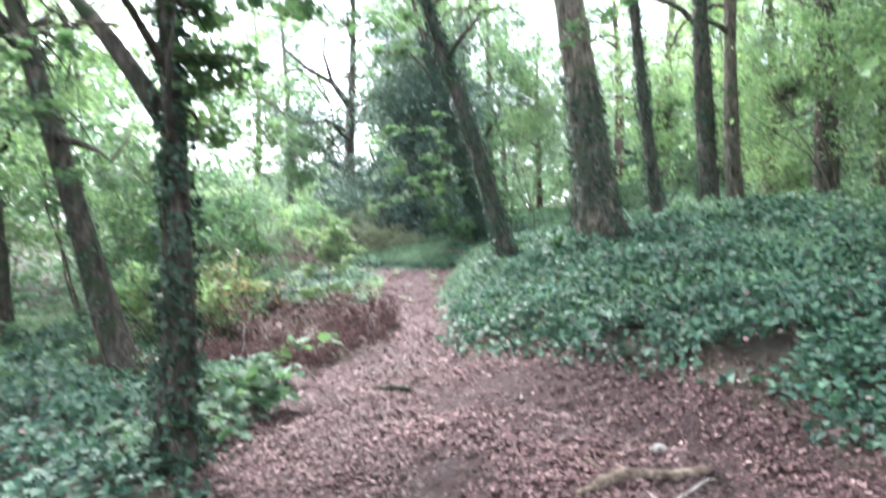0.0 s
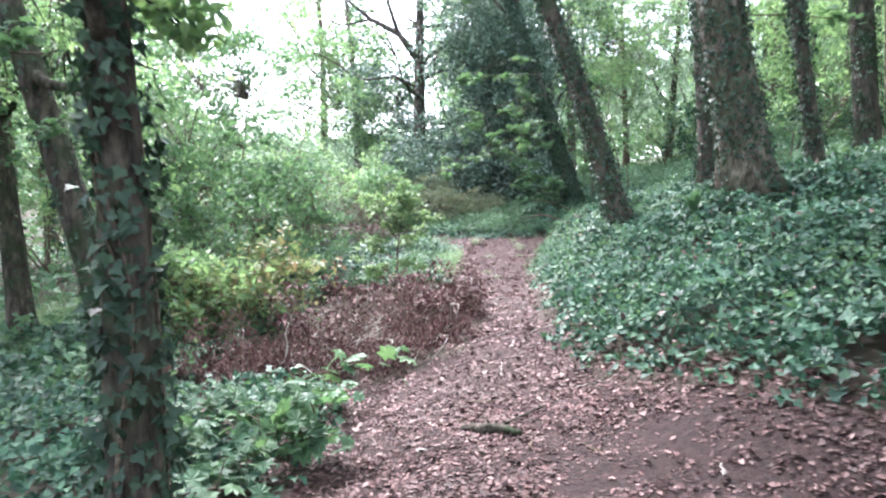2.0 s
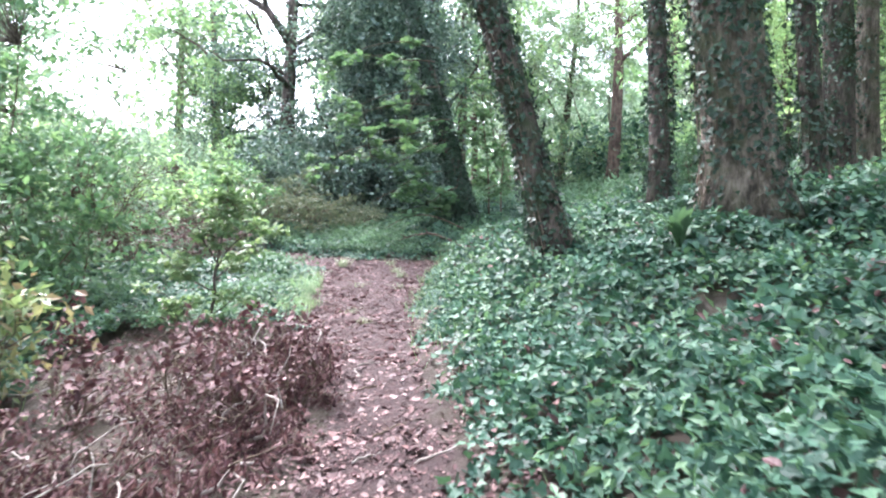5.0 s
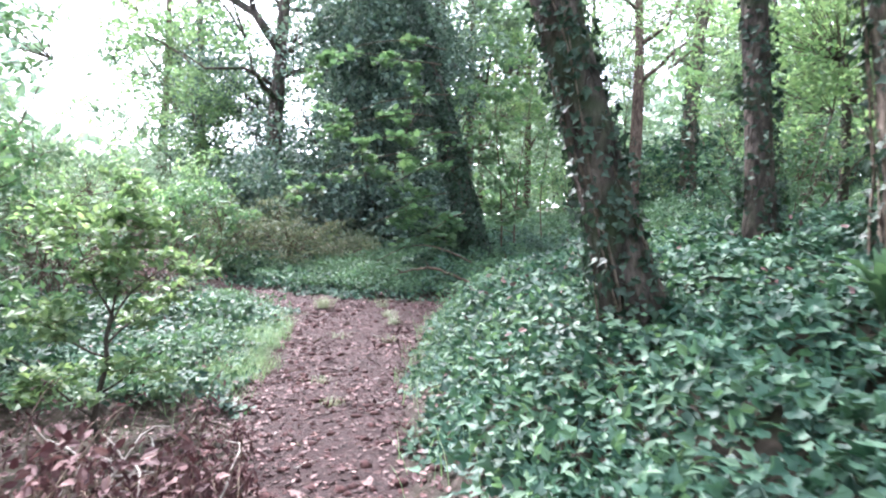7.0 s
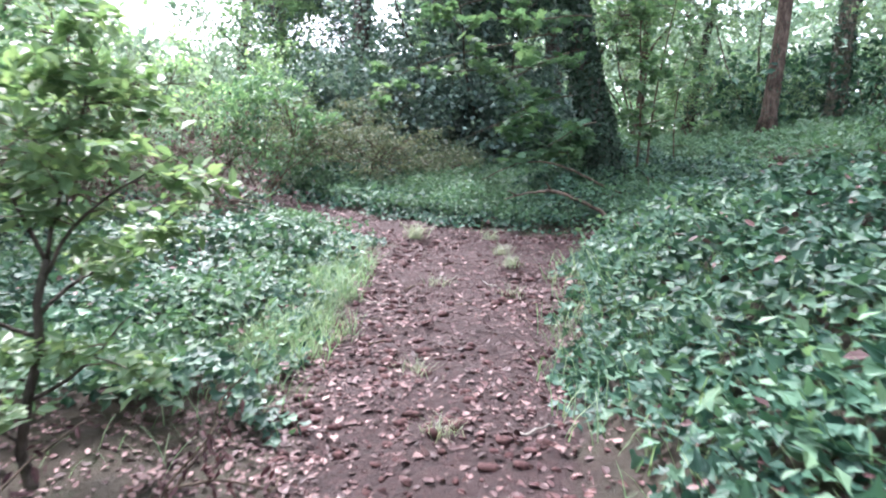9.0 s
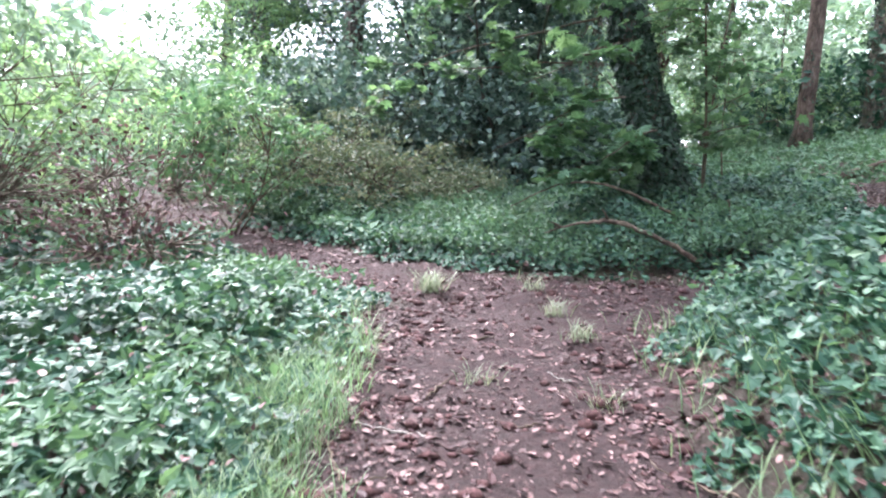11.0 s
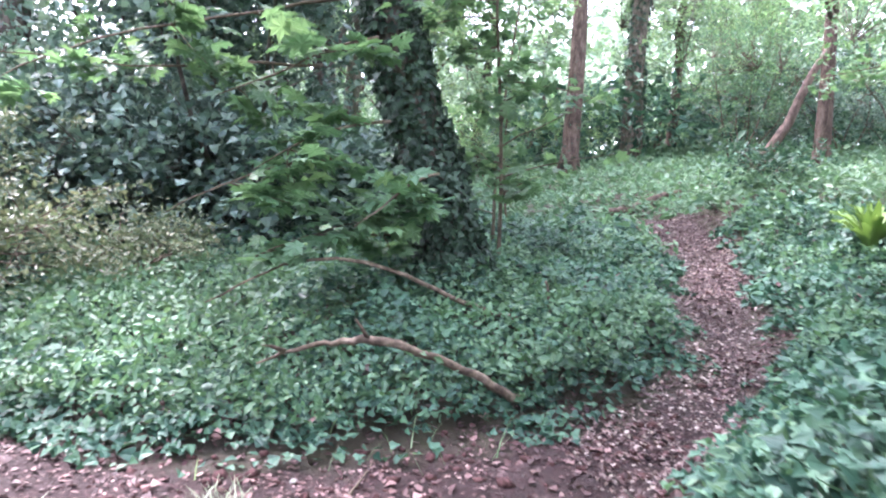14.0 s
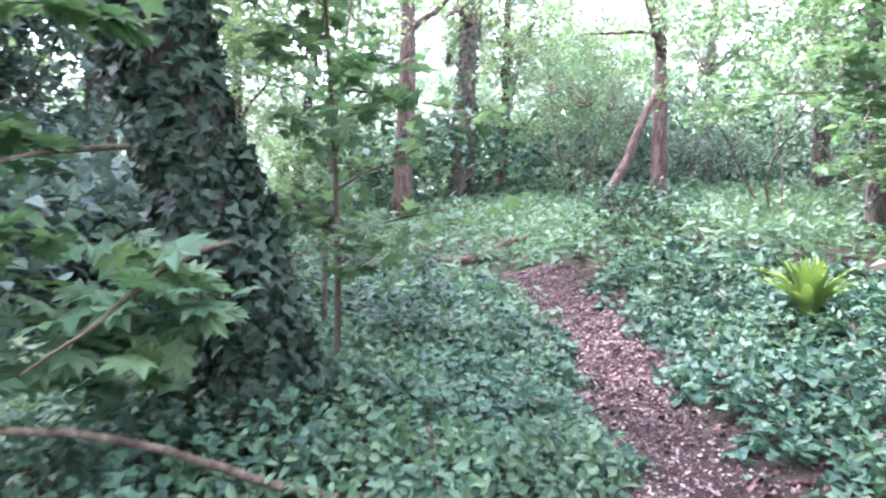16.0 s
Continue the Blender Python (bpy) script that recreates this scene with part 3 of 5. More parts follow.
make_tree(14.4, 34.8, 0.22, 8.5, (-0.02, 0), [((0, 0, 0.5), (3.5, 3, 2.5), 4500, 80, 0.4)], "reddish trunk forking above the bank", BARK_RED, CANOPY, 5, 0.55, 0, 0.3, seed=47, leaf_size=0.15,
          extra=[(((0, 0, 4.0), (-0.5, 0, 5.2), (-1.1, 0.2, 6.4), (-1.6, 0.3, 7.8)), (0.14, 0.11, 0.08, 0.04)), (((-2.0, 0, -0.2), (-1.6, 0, 0.45), (-1.15, 0, 1.1), (-0.85, 0, 1.8), (-0.5, 0, 2.5), (-0.05, 0, 3.2)), (0.18, 0.15, 0.13, 0.12, 0.10, 0.08))])


# ---- shrubs, hollies and the woods behind ----
def make_shrub(x, y, height, radius, n, label, mat=CANOPY, wood=TWIG, seed=0, leaf_size=0.09, shape=OVAL, stems=6, clumps=50, cr=0.2, low=0.12, name="shrub", zscale=0.5):
    t = thing(name, x, y, gz(x, y), label, "shrub")
    c0 = np.array([0, 0, height * (0.5 + low / 2)])
    p, c = crown_points(c0, (radius, radius, height * zscale * (1 - low)), n, clumps, cr, seed, 0.2)
    keep = p[:, 2] > 0.03
    p = p[keep]
    part("foliage", leaves("foliage", p, leaf_normals(len(p), 0.8, seed), leaf_size * np.random.default_rng(seed).uniform(0.6, 1.3, len(p)), shape, mat), t)
    g = np.random.default_rng(seed + 9)
    ends = []
    for s in range(stems):
        a = g.uniform(0, 6.28)
        w = wander((g.normal() * 0.08, g.normal() * 0.08, -0.08), (np.cos(a) * 0.45, np.sin(a) * 0.45, 1), height * g.uniform(0.6, 0.85), 8, 0.14, 0, seed * 13 + s)
        part("stem", tube("stem", w, np.linspace(0.0045 * height + 0.004, 0.004, 9), wood, 6, 0.1, s), t)
        ends += [w[3], w[5], w[7]]
    twig = []
    for q in c:
        if q[2] > 0.15:
            o = min(ends, key=lambda e: np.linalg.norm(e - q))
            twig.append((np.array([o, (o + q) / 2 + g.normal(size=3) * 0.06, q]), np.array([0.009, 0.006, 0.003])))
    part("twig_mass", tubes("twig_mass", twig, wood, 3), t)
    return t


# dark hollies behind the junction
for i, (x, y, h, r) in enumerate([(-1.7, 30.2, 9.0, 1.9), (-0.4, 29.6, 9.5, 2.1), (-0.3, 32.2, 9.0, 2.0), (-1.6, 34.5, 11, 2.8), (-3.2, 30.6, 3.2, 1.5), (-6.2, 36.5, 7.5, 2.2)]):
    make_shrub(x, y, h, r, int(1050 * h), "tall dark glossy holly with foliage almost to the ground", HOLLY, BARK_DARK, 60 + i, 0.12, LOBED, 4, 120, 0.42, 0.16, "holly")

# dark bushes added to block light from behind and deepen the shade under the hollies
for i, (x, y, h, r) in enumerate([(-3.4, 33.4, 3.4, 1.6), (-0.6, 33.0, 3.6, 1.7), (-4.8, 31.2, 3.0, 1.3), (-2.4, 31.8, 2.6, 1.5), (0.2, 31.4, 2.8, 1.5), (-1.0, 30.9, 2.0, 1.4), (-3.0, 29.2, 2.6, 1.4), (-4.6, 29.6, 2.4, 1.3), (-1.2, 28.8, 2.2, 1.2), (0.4, 28.4, 1.8, 1.1)]):
    make_shrub(x, y, h, r, 3600, "dark bush added to block light from behind the hollies", HOLLY, BARK_DARK, 70 + i, 0.12, LOBED, 4, 60, 0.3, 0.0, "light_blocking_bush")

# brown-green bramble bank at the bend of the path
for i, (x, y, h, r) in enumerate([(-2.6, 26.2, 1.4, 1.3), (-1.5, 26.9, 0.9, 0.9), (-4.1, 26.6, 1.6, 1.2), (-3.3, 27.9, 1.9, 1.3)]):
    make_shrub(x, y, h, r, 3400, "tangled bramble with dull brownish green leaves", BRAMBLE, TWIG, 80 + i, 0.07, OVAL, 8, 70, 0.16, 0.02, "bramble")

# shrubs on the open side of the path
for i, (x, y, h, r, mat) in enumerate([(-5.6, 18.6, 3.4, 1.5, MAPLE), (-4.4, 25.2, 2.2, 1.1, MAPLE), (-6.4, 22.6, 3.6, 1.6, DEPTH), (-5.6, 14.2, 3.0, 1.4, MAPLE), (-5.2, 16.8, 2.8, 1.2, MAPLE),
                                      (-6.6, 16.4, 3.8, 1.7, MAPLE), (-4.9, 12.3, 1.6, 0.9, CANOPY), (-8.2, 19.0, 4.2, 1.9, DEPTH), (-7.4, 25.5, 3.4, 1.8, CANOPY),
                                      (-4.7, 12.4, 1.3, 0.7, YELLOWING), (-4.0, 13.3, 1.5, 0.8, YELLOWING), (-12.0, 19.5, 4.4, 2.0, LIME), (-9.5, 23.0, 3.6, 2.0, CANOPY),
                                      (-5.6, 28.8, 2.6, 1.4, CANOPY), (-7.5, 31.0, 3.0, 1.8, DEPTH), (-10.5, 29.0, 3.2, 2.2, CANOPY)]):
    make_shrub(x, y, h, r, int(840 * h), "bushy green shrub in the open woodland" if mat is not YELLOWING else "low shrub with leaves turning yellow and brown", mat, TWIG, 100 + i, 0.13, OVAL, 6, int(30 * h), 0.16, 0.05)

for i, (x, y, h, r) in enumerate([(-4.7, 23.0, 1.7, 1.1), (-5.6, 21.6, 1.7, 1.1), (-4.1, 21.6, 0.9, 0.8)]):
    make_shrub(x, y, h, r, 620, "dead brown bush with bare twigs", DEAD, VINE, 520 + i, 0.06, CURLED, 16, 190, 0.3, 0.02)

# young tree beside the path with yellow-green leaves
def make_sapling():
    x, y = -2.57, 15.8
    t = thing("sapling", x, y, gz(x, y), "young tree with yellow-green leaves and a thin crooked stem", "young tree")
    base = np.array([(0.02, 0, -0.1), (0, 0, 0.02), (-0.05, 0, 0.16), (-0.02, 0.01, 0.42), (0.03, 0.02, 0.65), (0.015, 0.02, 0.85), (0.05, 0.03, 1.05)])
    part("trunk", tube("trunk", base, np.array([0.034, 0.028, 0.024, 0.022, 0.021, 0.020, 0.018]), BARK_DARK, 8, 0.15, 1), t)
    g = np.random.default_rng(5)
    p_all = []
    leaders = [((0.05, 0.03, 1.03), (0.08, 0.1, 1), 1.25, 18), ((0.05, 0.03, 1.03), (-0.75, 0.2, 1), 0.95, 12), ((0.03, 0.03, 0.95), (0.75, -0.1, 0.7), 0.85, 8), ((-0.05, 0, 0.2), (-1.0, -0.2, 0.75), 0.85, 9),
               ((0.0, 0.02, 0.7), (-1.0, -0.3, 0.35), 0.8, 9), ((-0.02, 0.01, 0.4), (0.8, 0.5, 0.5), 0.6, 5), ((0.02, 0.02, 0.8), (0.3, 0.8, 0.6), 0.8, 7)]
    for n, (o, d, ln, twigs) in enumerate(leaders):
        lead = wander(o, d, ln, 9, 0.13, -0.01, 700 + n)
        shoot = part("stem", tube("stem", lead, np.linspace(0.011, 0.003, 10), BARK_DARK, 7, 0.1, n), t)
        for b in range(twigs):
            f0 = g.uniform(2, 9)
            q0 = np.array([np.interp(f0, np.arange(10), lead[:, c]) for c in range(3)])
            a = g.uniform(0, 6.28)
            w = wander(q0, (np.cos(a), np.sin(a), g.uniform(0.0, 0.6)), g.uniform(0.15, 0.42), 6, 0.16, 0.03, 300 + b + 20 * n)
            part("branch", tube("branch", w, np.linspace(0.005, 0.002, 7), TWIG, 5, 0, b), shoot)
            m = 44
            f = 6 * g.choice([0.5, 0.8, 1.0], m)
            p_all.append(np.stack([np.interp(f, np.arange(7), w[:, c]) for c in range(3)], 1) + g.normal(size=(m, 3)) * np.array([0.05, 0.05, 0.025]))
    p = np.concatenate(p_all)
    part("crown", leaves("crown", p, leaf_normals(len(p), 0.5, 4), 0.082 * g.uniform(0.6, 1.3, len(p)), BROAD, LIME), t)


make_sapling()


# sycamore growth around the ivy-smothered tree: long sprays of large lobed leaves
def sycamore_spray(start, direction, length, n, label, seed, size=0.15, droop=0.03, name="sycamore_branch", mat=SYCAMORE):
    t = thing(name, *start, label, "branch")
    g = np.random.default_rng(seed)
    w = wander((0, 0, 0), direction, length, 10, 0.08, droop, seed)
    shoot = part("stem", tube("stem", w, np.linspace(0.016, 0.004, 11), TWIG, 6, 0.1, seed), t)
    pts = []
    for b in range(max(4, n // 22)):
        f = g.uniform(0.15, 1) * 10
        o = np.array([np.interp(f, np.arange(11), w[:, c]) for c in range(3)])
        a = g.normal(size=3) * np.array([1, 1, 0.35])
        v = wander(o, a, g.uniform(0.25, 0.6), 5, 0.1, 0.04, seed * 7 + b)
        part("side_twig", tube("side_twig", v, np.linspace(0.007, 0.002, 6), TWIG, 4, 0, b), shoot)
        f2 = g.uniform(0.2, 1, 22) * 5
        pts.append(np.stack([np.interp(f2, np.arange(6), v[:, c]) for c in range(3)], 1) + g.normal(size=(22, 3)) * np.array([0.09, 0.09, 0.04]))
    p = np.concatenate(pts)
    out = p - p.mean(0)
    out[:, 2] = -0.25
    part("leafage", leaves("leafage", p, leaf_normals(len(p), 0.4, seed), size * g.uniform(0.6, 1.25, len(p)), STAR, mat, out + g.normal(size=(len(p), 3)) * 0.4), t)
    return t


for i, (s, d, ln, n) in enumerate([((0.9, 24.9, 3.6), (-1, -0.35, -0.25), 2.4, 130), ((0.7, 25.0, 4.4), (-1, -0.2, -0.1), 3.0, 150), ((0.6, 24.9, 3.0), (-1, -0.5, -0.2), 1.6, 88),
                                   ((0.6, 25.2, 5.4), (-1, -0.5, 0.1), 3.2, 150), ((0.4, 25.4, 4.0), (-1, 0.3, 0.1), 2.8, 130), ((0.3, 25.0, 3.3), (-1, -0.15, -0.12), 3.2, 150), ((0.2, 25.3, 2.8), (-1, -0.1, -0.05), 2.6, 130), ((0.5, 24.9, 5.0), (-0.8, -0.6, -0.1), 2.4, 130)]):
    sycamore_spray(s, d, ln, n, "spray of large lobed sycamore leaves on a thin branch", 400 + i, 0.17)


def sycamore_sapling(x, y, h, n, seed, label, lean=(0, 0)):
    z = gz(x, y)
    t = thing("sycamore_sapling", x, y, z, label, "young tree")
    g = np.random.default_rng(seed)
    w = trunk_line(0, 0, 0, lean, h, 10, 0.08, seed)
    bole = part("trunk", tube("trunk", w, np.linspace(0.007 + 0.0035 * h, 0.004, 10), TWIG, 8, 0.1, seed), t)
    pts = []
    for b in range(n // 18):
        f = g.uniform(0.15, 1) * 9
        o = np.array([np.interp(f, np.arange(10), w[:, c]) for c in range(3)])
        a = g.uniform(0, 6.28)
        v = wander(o, (np.cos(a), np.sin(a), g.uniform(-0.1, 0.9)), g.uniform(0.3, 1.25) * min(1, 0.45 + h * 0.4), 6, 0.08, 0.05, seed * 7 + b)
        part("branch", tube("branch", v, np.linspace(0.009, 0.002, 7), TWIG, 4, 0, b), bole)
        f2 = g.uniform(0.25, 1, 18) * 6
        pts.append(np.stack([np.interp(f2, np.arange(7), v[:, c]) for c in range(3)], 1) + g.normal(size=(18, 3)) * np.array([0.09, 0.09, 0.05]))
    p = np.concatenate(pts)
    out = p * np.array([1, 1, 0]) + np.array([0, 0, -0.2])
    part("crown", leaves("crown", p, leaf_normals(len(p), 0.45, seed), (0.14 if h > 1 else 0.15) * g.uniform(0.55, 1.25, len(p)), STAR, SYCAMORE if h > 1 else MAPLE, out + g.normal(size=(len(p), 3)) * 0.4), t)


for i, (s, d, ln, n) in enumerate([((1.1, 24.6, 1.9), (-0.8, -0.7, -0.25), 1.1, 66), ((0.9, 24.8, 1.4), (-1, -0.3, -0.2), 1.5, 66), ((0.7, 24.7, 2.3), (-1, -0.5, -0.2), 1.2, 66), ((0.4, 24.8, 2.0), (-1, -0.25, -0.1), 1.5, 88)]):
    sycamore_spray(s, d, ln, n, "low spray of broad sycamore leaves against the ivy", 410 + i, 0.19, mat=MAPLE)
for i, (s, d, ln, n) in enumerate([((-2.5, 6.15, 2.9), (1, -0.2, 0.05), 0.9, 44), ((-2.6, 6.2, 3.3), (0.8, -0.5, 0.2), 1.6, 88), ((-2.7, 6.2, 3.2), (-1, -0.3, 0.2), 1.6, 88), ((-4.9, 9.9, 2.3), (0.5, -1, 0.1), 1.4, 88), ((-5.2, 9.9, 3.0), (-0.4, -1, 0.1), 1.6, 88)]):
    sycamore_spray(s, d, ln, n, "hanging spray of bright sycamore leaves", 430 + i, 0.13)
sycamore_sapling(2.05, 25.7, 4.6, 830, 421, "sycamore sapling with large leaves and a snapped reddish stem")
sycamore_sapling(2.7, 27.6, 5.2, 290, 423, "tall sycamore sapling with sparse bright leaves")
sycamore_sapling(4.0, 30.5, 4.4, 220, 427, "sycamore sapling beside the narrow path")
for i, (x, y, h, n) in enumerate([(-1.98, 8.05, 0.66, 108), (-2.62, 8.4, 0.45, 90), (-2.2, 6.9, 0.4, 72), (-2.1, 9.4, 0.35, 54), (-2.75, 5.9, 0.4, 72), (-3.1, 7.5, 0.45, 72), (-2.35, 7.6, 0.5, 90)]):
    sycamore_sapling(x, y, h, n, 440 + i, "low sycamore seedling with broad pale green leaves")

# bushes on the far side of the narrow path and under the right-hand wood
for i, (x, y, h, r, mat) in enumerate([(13.7, 37.2, 5.4, 2.3, HERB), (16.5, 36.5, 4.4, 2.1, HOLLY), (11.0, 22.0, 2.2, 1.3, CANOPY), (12.5, 26.0, 3.6, 1.8, CANOPY), (10.5, 15.5, 2.6, 1.4, CANOPY), (5.0, 19.5, 1.4, 0.9, HERB),
                                      (4.4, 21.6, 1.0, 0.8, HERB), (9.8, 20.5, 2.6, 1.4, CANOPY), (5.6, 23.0, 0.8, 0.8, HERB), (17.0, 31.0, 5.0, 2.4, HERB), (8.6, 29.8, 0.9, 1.0, IVY), (9.4, 13.0, 2.0, 1.2, CANOPY),
                                      (8.0, 44.0, 3.5, 2.4, LIME), (19.0, 42.0, 5.5, 2.8, CANOPY), (16.4, 39.4, 2.6, 2.0, HOLLY), (19.6, 37.2, 3.0, 2.2, HOLLY), (21.5, 33.5, 3.2, 2.2, HOLLY), (11.6, 44.5, 2.4, 1.8, CANOPY), (22, 28.5, 3.2, 2.2, HOLLY)]):
    make_shrub(x, y, h, r, int(1000 * max(h, 1.5)), "leafy woodland undergrowth shrub", mat, TWIG, 140 + i, 0.10, OVAL, 6, int(34 * max(h, 1.5)), 0.24, 0.12)

# understory trees: light sprays of leaves between the trunks
for i, (x, y, h, r, mat) in enumerate([(6.0, 21.2, 5.5, 1.7, CANOPY), (9.6, 22.6, 6.0, 2.0, CANOPY), (11.6, 17.4, 6.0, 2.0, LIME), (12.6, 30.2, 6.0, 2.2, MAPLE),
                                      (16.2, 40.5, 7.0, 2.4, CANOPY), (8.6, 15.6, 5.0, 1.5, CANOPY), (12.2, 12.6, 6.0, 2.0, CANOPY),
                                      (-7.6, 15.0, 6.5, 2.0, MAPLE), (-7.4, 20.0, 7.0, 1.6, MAPLE), (-9.6, 10.4, 6.0, 2.2, CANOPY), (5.2, 41, 10.5, 2.6, LIME), (11.4, 47, 12, 3.0, CANOPY), (16.0, 45.5, 12, 3.0, CANOPY), (-11.5, 26.5, 6.0, 1.8, LIME), (-7.0, 35.5, 6.5, 1.3, CANOPY), (-9.8, 40.5, 9.0, 1.7, LIME)]):
    make_shrub(x, y, h, r, int(720 * h), "slender understory tree with light sprays of leaves", mat, BARK, 240 + i, 0.135, OVAL, 3, int(22 * h), 0.26, 0.28, "understory_tree", 0.52)

make_tree(10.9, 27.3, 0.13, 8.0, (-0.03, 0), [((0, 0, -2.4), (2.6, 2.6, 3.0), 6500, 110, 0.32)], "dark tree on the bank with low hanging boughs", BARK_DARK, CANOPY, 5, 0.3, 800, 0.5, seed=53)
for i, (s, d, ln, n) in enumerate([((10.2, 26.8, 3.9), (-1, -0.2, 0.0), 2.0, 132), ((10.3, 26.9, 4.8), (-1, -0.4, -0.05), 2.8, 176), ((10.3, 26.6, 3.0), (-0.8, -0.7, 0.0), 1.6, 110), ((10.1, 27.3, 4.3), (-1, 0.5, 0.0), 2.4, 132),
                                   ((0.3, 15.2, 4.9), (-1, -0.6, 0.1), 3.0, 154), ((-0.2, 15.8, 5.6), (-0.6, -1, 0.0), 3.0, 154), ((2.3, 14.1, 5.0), (0.2, -1, 0.0), 2.6, 132), ((3.6, 16.0, 4.4), (1, -0.3, 0), 2.2, 110), ((-2.9, 6.3, 3.6), (0.9, 0.8, 0.12), 2.4, 110),
                                   ((10.8, 27.2, 4.6), (-1, -0.42, -0.1), 4.6, 220), ((10.8, 27.2, 3.7), (-1, -0.35, -0.06), 4.2, 220), ((10.8, 27.1, 5.4), (-1, -0.55, -0.08), 4.8, 242), ((10.8, 27.1, 3.2), (-1, -0.7, 0.0), 3.2, 176)]):
    sycamore_spray(s, d, ln, n, "overhanging bough with broad bright leaves", 460 + i, 0.13, mat=MAPLE if s[0] > 10 else SYCAMORE)

# background trees: a few kinds, repeated
far_kinds = [
    make_tree(11.0, 24.0, 0.2, 12.5, (-0.04, 0.02), [((0, 0, -4.6), (3.8, 3.6, 5.8), 5600, 130, 0.4)], "slim woodland tree with a leafy crown", BARK, CANOPY, 7, 0.25, 500, 0.4, seed=201, leaf_size=0.24),
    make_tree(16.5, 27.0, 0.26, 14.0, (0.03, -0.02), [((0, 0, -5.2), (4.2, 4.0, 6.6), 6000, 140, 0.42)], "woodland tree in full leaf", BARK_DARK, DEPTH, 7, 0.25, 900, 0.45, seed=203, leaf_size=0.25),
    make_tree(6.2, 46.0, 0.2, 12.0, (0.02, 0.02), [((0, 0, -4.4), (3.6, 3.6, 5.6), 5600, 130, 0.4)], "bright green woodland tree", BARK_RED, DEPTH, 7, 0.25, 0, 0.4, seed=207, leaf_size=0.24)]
# spots with y below 6 are unseen trees whose crowns shade the path's start
spots = [(12.5, 20.0, 1), (13.5, 14.5, 0), (15.5, 18.5, 2), (20, 24, 0), (18.5, 33, 1), (17, 46, 2), (22.5, 40, 0), (24, 31, 2), (9.2, 49, 1), (2.6, 41, 0), (1.5, 36.5, 1),
         (-0.5, 39, 1), (4.5, 52, 2), (-2.0, 45, 0), (10.5, 10.4, 0), (-12.5, 19, 0), (-13, 12, 1), (-11, 8.0, 2), (-15, 24, 0), (-16, 17, 2), (-8.5, 39.5, 0),
         (19, 14, 1), (25, 20, 2), (28, 27, 1), (24, 50, 2), (7.5, -4.0, 1), (-6.5, -4.5, 0), (-11.5, 44, 2), (8.5, 0.5, 0), (-7.0, 1.5, 1), (1.5, -5.0, 1), (-3.0, -6.5, 0), (9.5, 5.5, 1), (13.5, 4.5, 0)]
for i, (x, y, k) in enumerate(spots):
    s = float(rng.uniform(0.85, 1.2))
    copy_thing(far_kinds[k], pose(x, y, gz(x, y), 0, 0, float(rng.uniform(0, 360))) @ Matrix.Diagonal((s, s, s, 1)))


# a distant belt of woods all round, lower to the north-west where the sky stands open
def far_belt():
    n = 42000
    a = rng.uniform(-np.pi, np.pi, n)
    dist = rng.uniform(52, 78, n)
    deg = np.degrees(a)
    top = 7.5 + 6 * vnoise(deg / 7, 0 * deg, 5) + 4 * vnoise(deg / 2.3, 0 * deg, 6)
    top = np.where((deg > -30) & (deg < -7), 3.2 + 2.5 * vnoise(deg / 2.0, 0 * deg, 8), top)
    zz = rng.uniform(0, 1, n) ** 0.8 * top
    x, y = np.sin(a) * dist, np.cos(a) * dist + 15
    p = np.stack([x, y, ground_z(x, y) + zz], 1) + rng.normal(size=(n, 3)) * 0.6
    inward = np.stack([-np.sin(a), -np.cos(a), np.full(n, 0.7)], 1)
    tagged(new("far_woods", leaves("far_woods", p, inward + rng.normal(size=(n, 3)) * 0.6, rng.uniform(0.9, 1.8, n), OVAL, DEPTH)), "belt of distant green woods, haze put into the leaf colour", "woods", kind="stuff")


far_belt()


# leafy depths of the wood between the trunks and the far belt
def wood_depths():
    ps, ns = [], 0
    for k in range(1600):
        deg = rng.uniform(-80, 85)
        dist = rng.uniform(27, 48)
        elev = rng.uniform(0, 1) ** 0.9 * 21
        if -30 < deg < -5.5:
            elev *= 0.22
        if -5.5 < deg < 4:
            dist = rng.uniform(36, 50)
        if 7 < deg < 42:
            dist = rng.uniform(39, 54)
        x, y = np.sin(radians(deg)) * dist, np.cos(radians(deg)) * dist + 9
        z = gz(x, y) + dist * np.tan(radians(elev)) + 0.3
        m = int(rng.uniform(25, 60))
        ps.append(np.array([x, y, z]) + rng.normal(size=(m, 3)) * np.array([0.8, 0.8, 0.35]) * rng.uniform(0.6, 1.2))
    p = np.concatenate(ps)
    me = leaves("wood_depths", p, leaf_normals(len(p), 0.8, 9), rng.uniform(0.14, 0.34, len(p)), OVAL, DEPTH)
    tagged(new("wood_depths", me), "leaves deep in the wood behind, brightened in their colour", "woods", kind="stuff")


wood_depths()


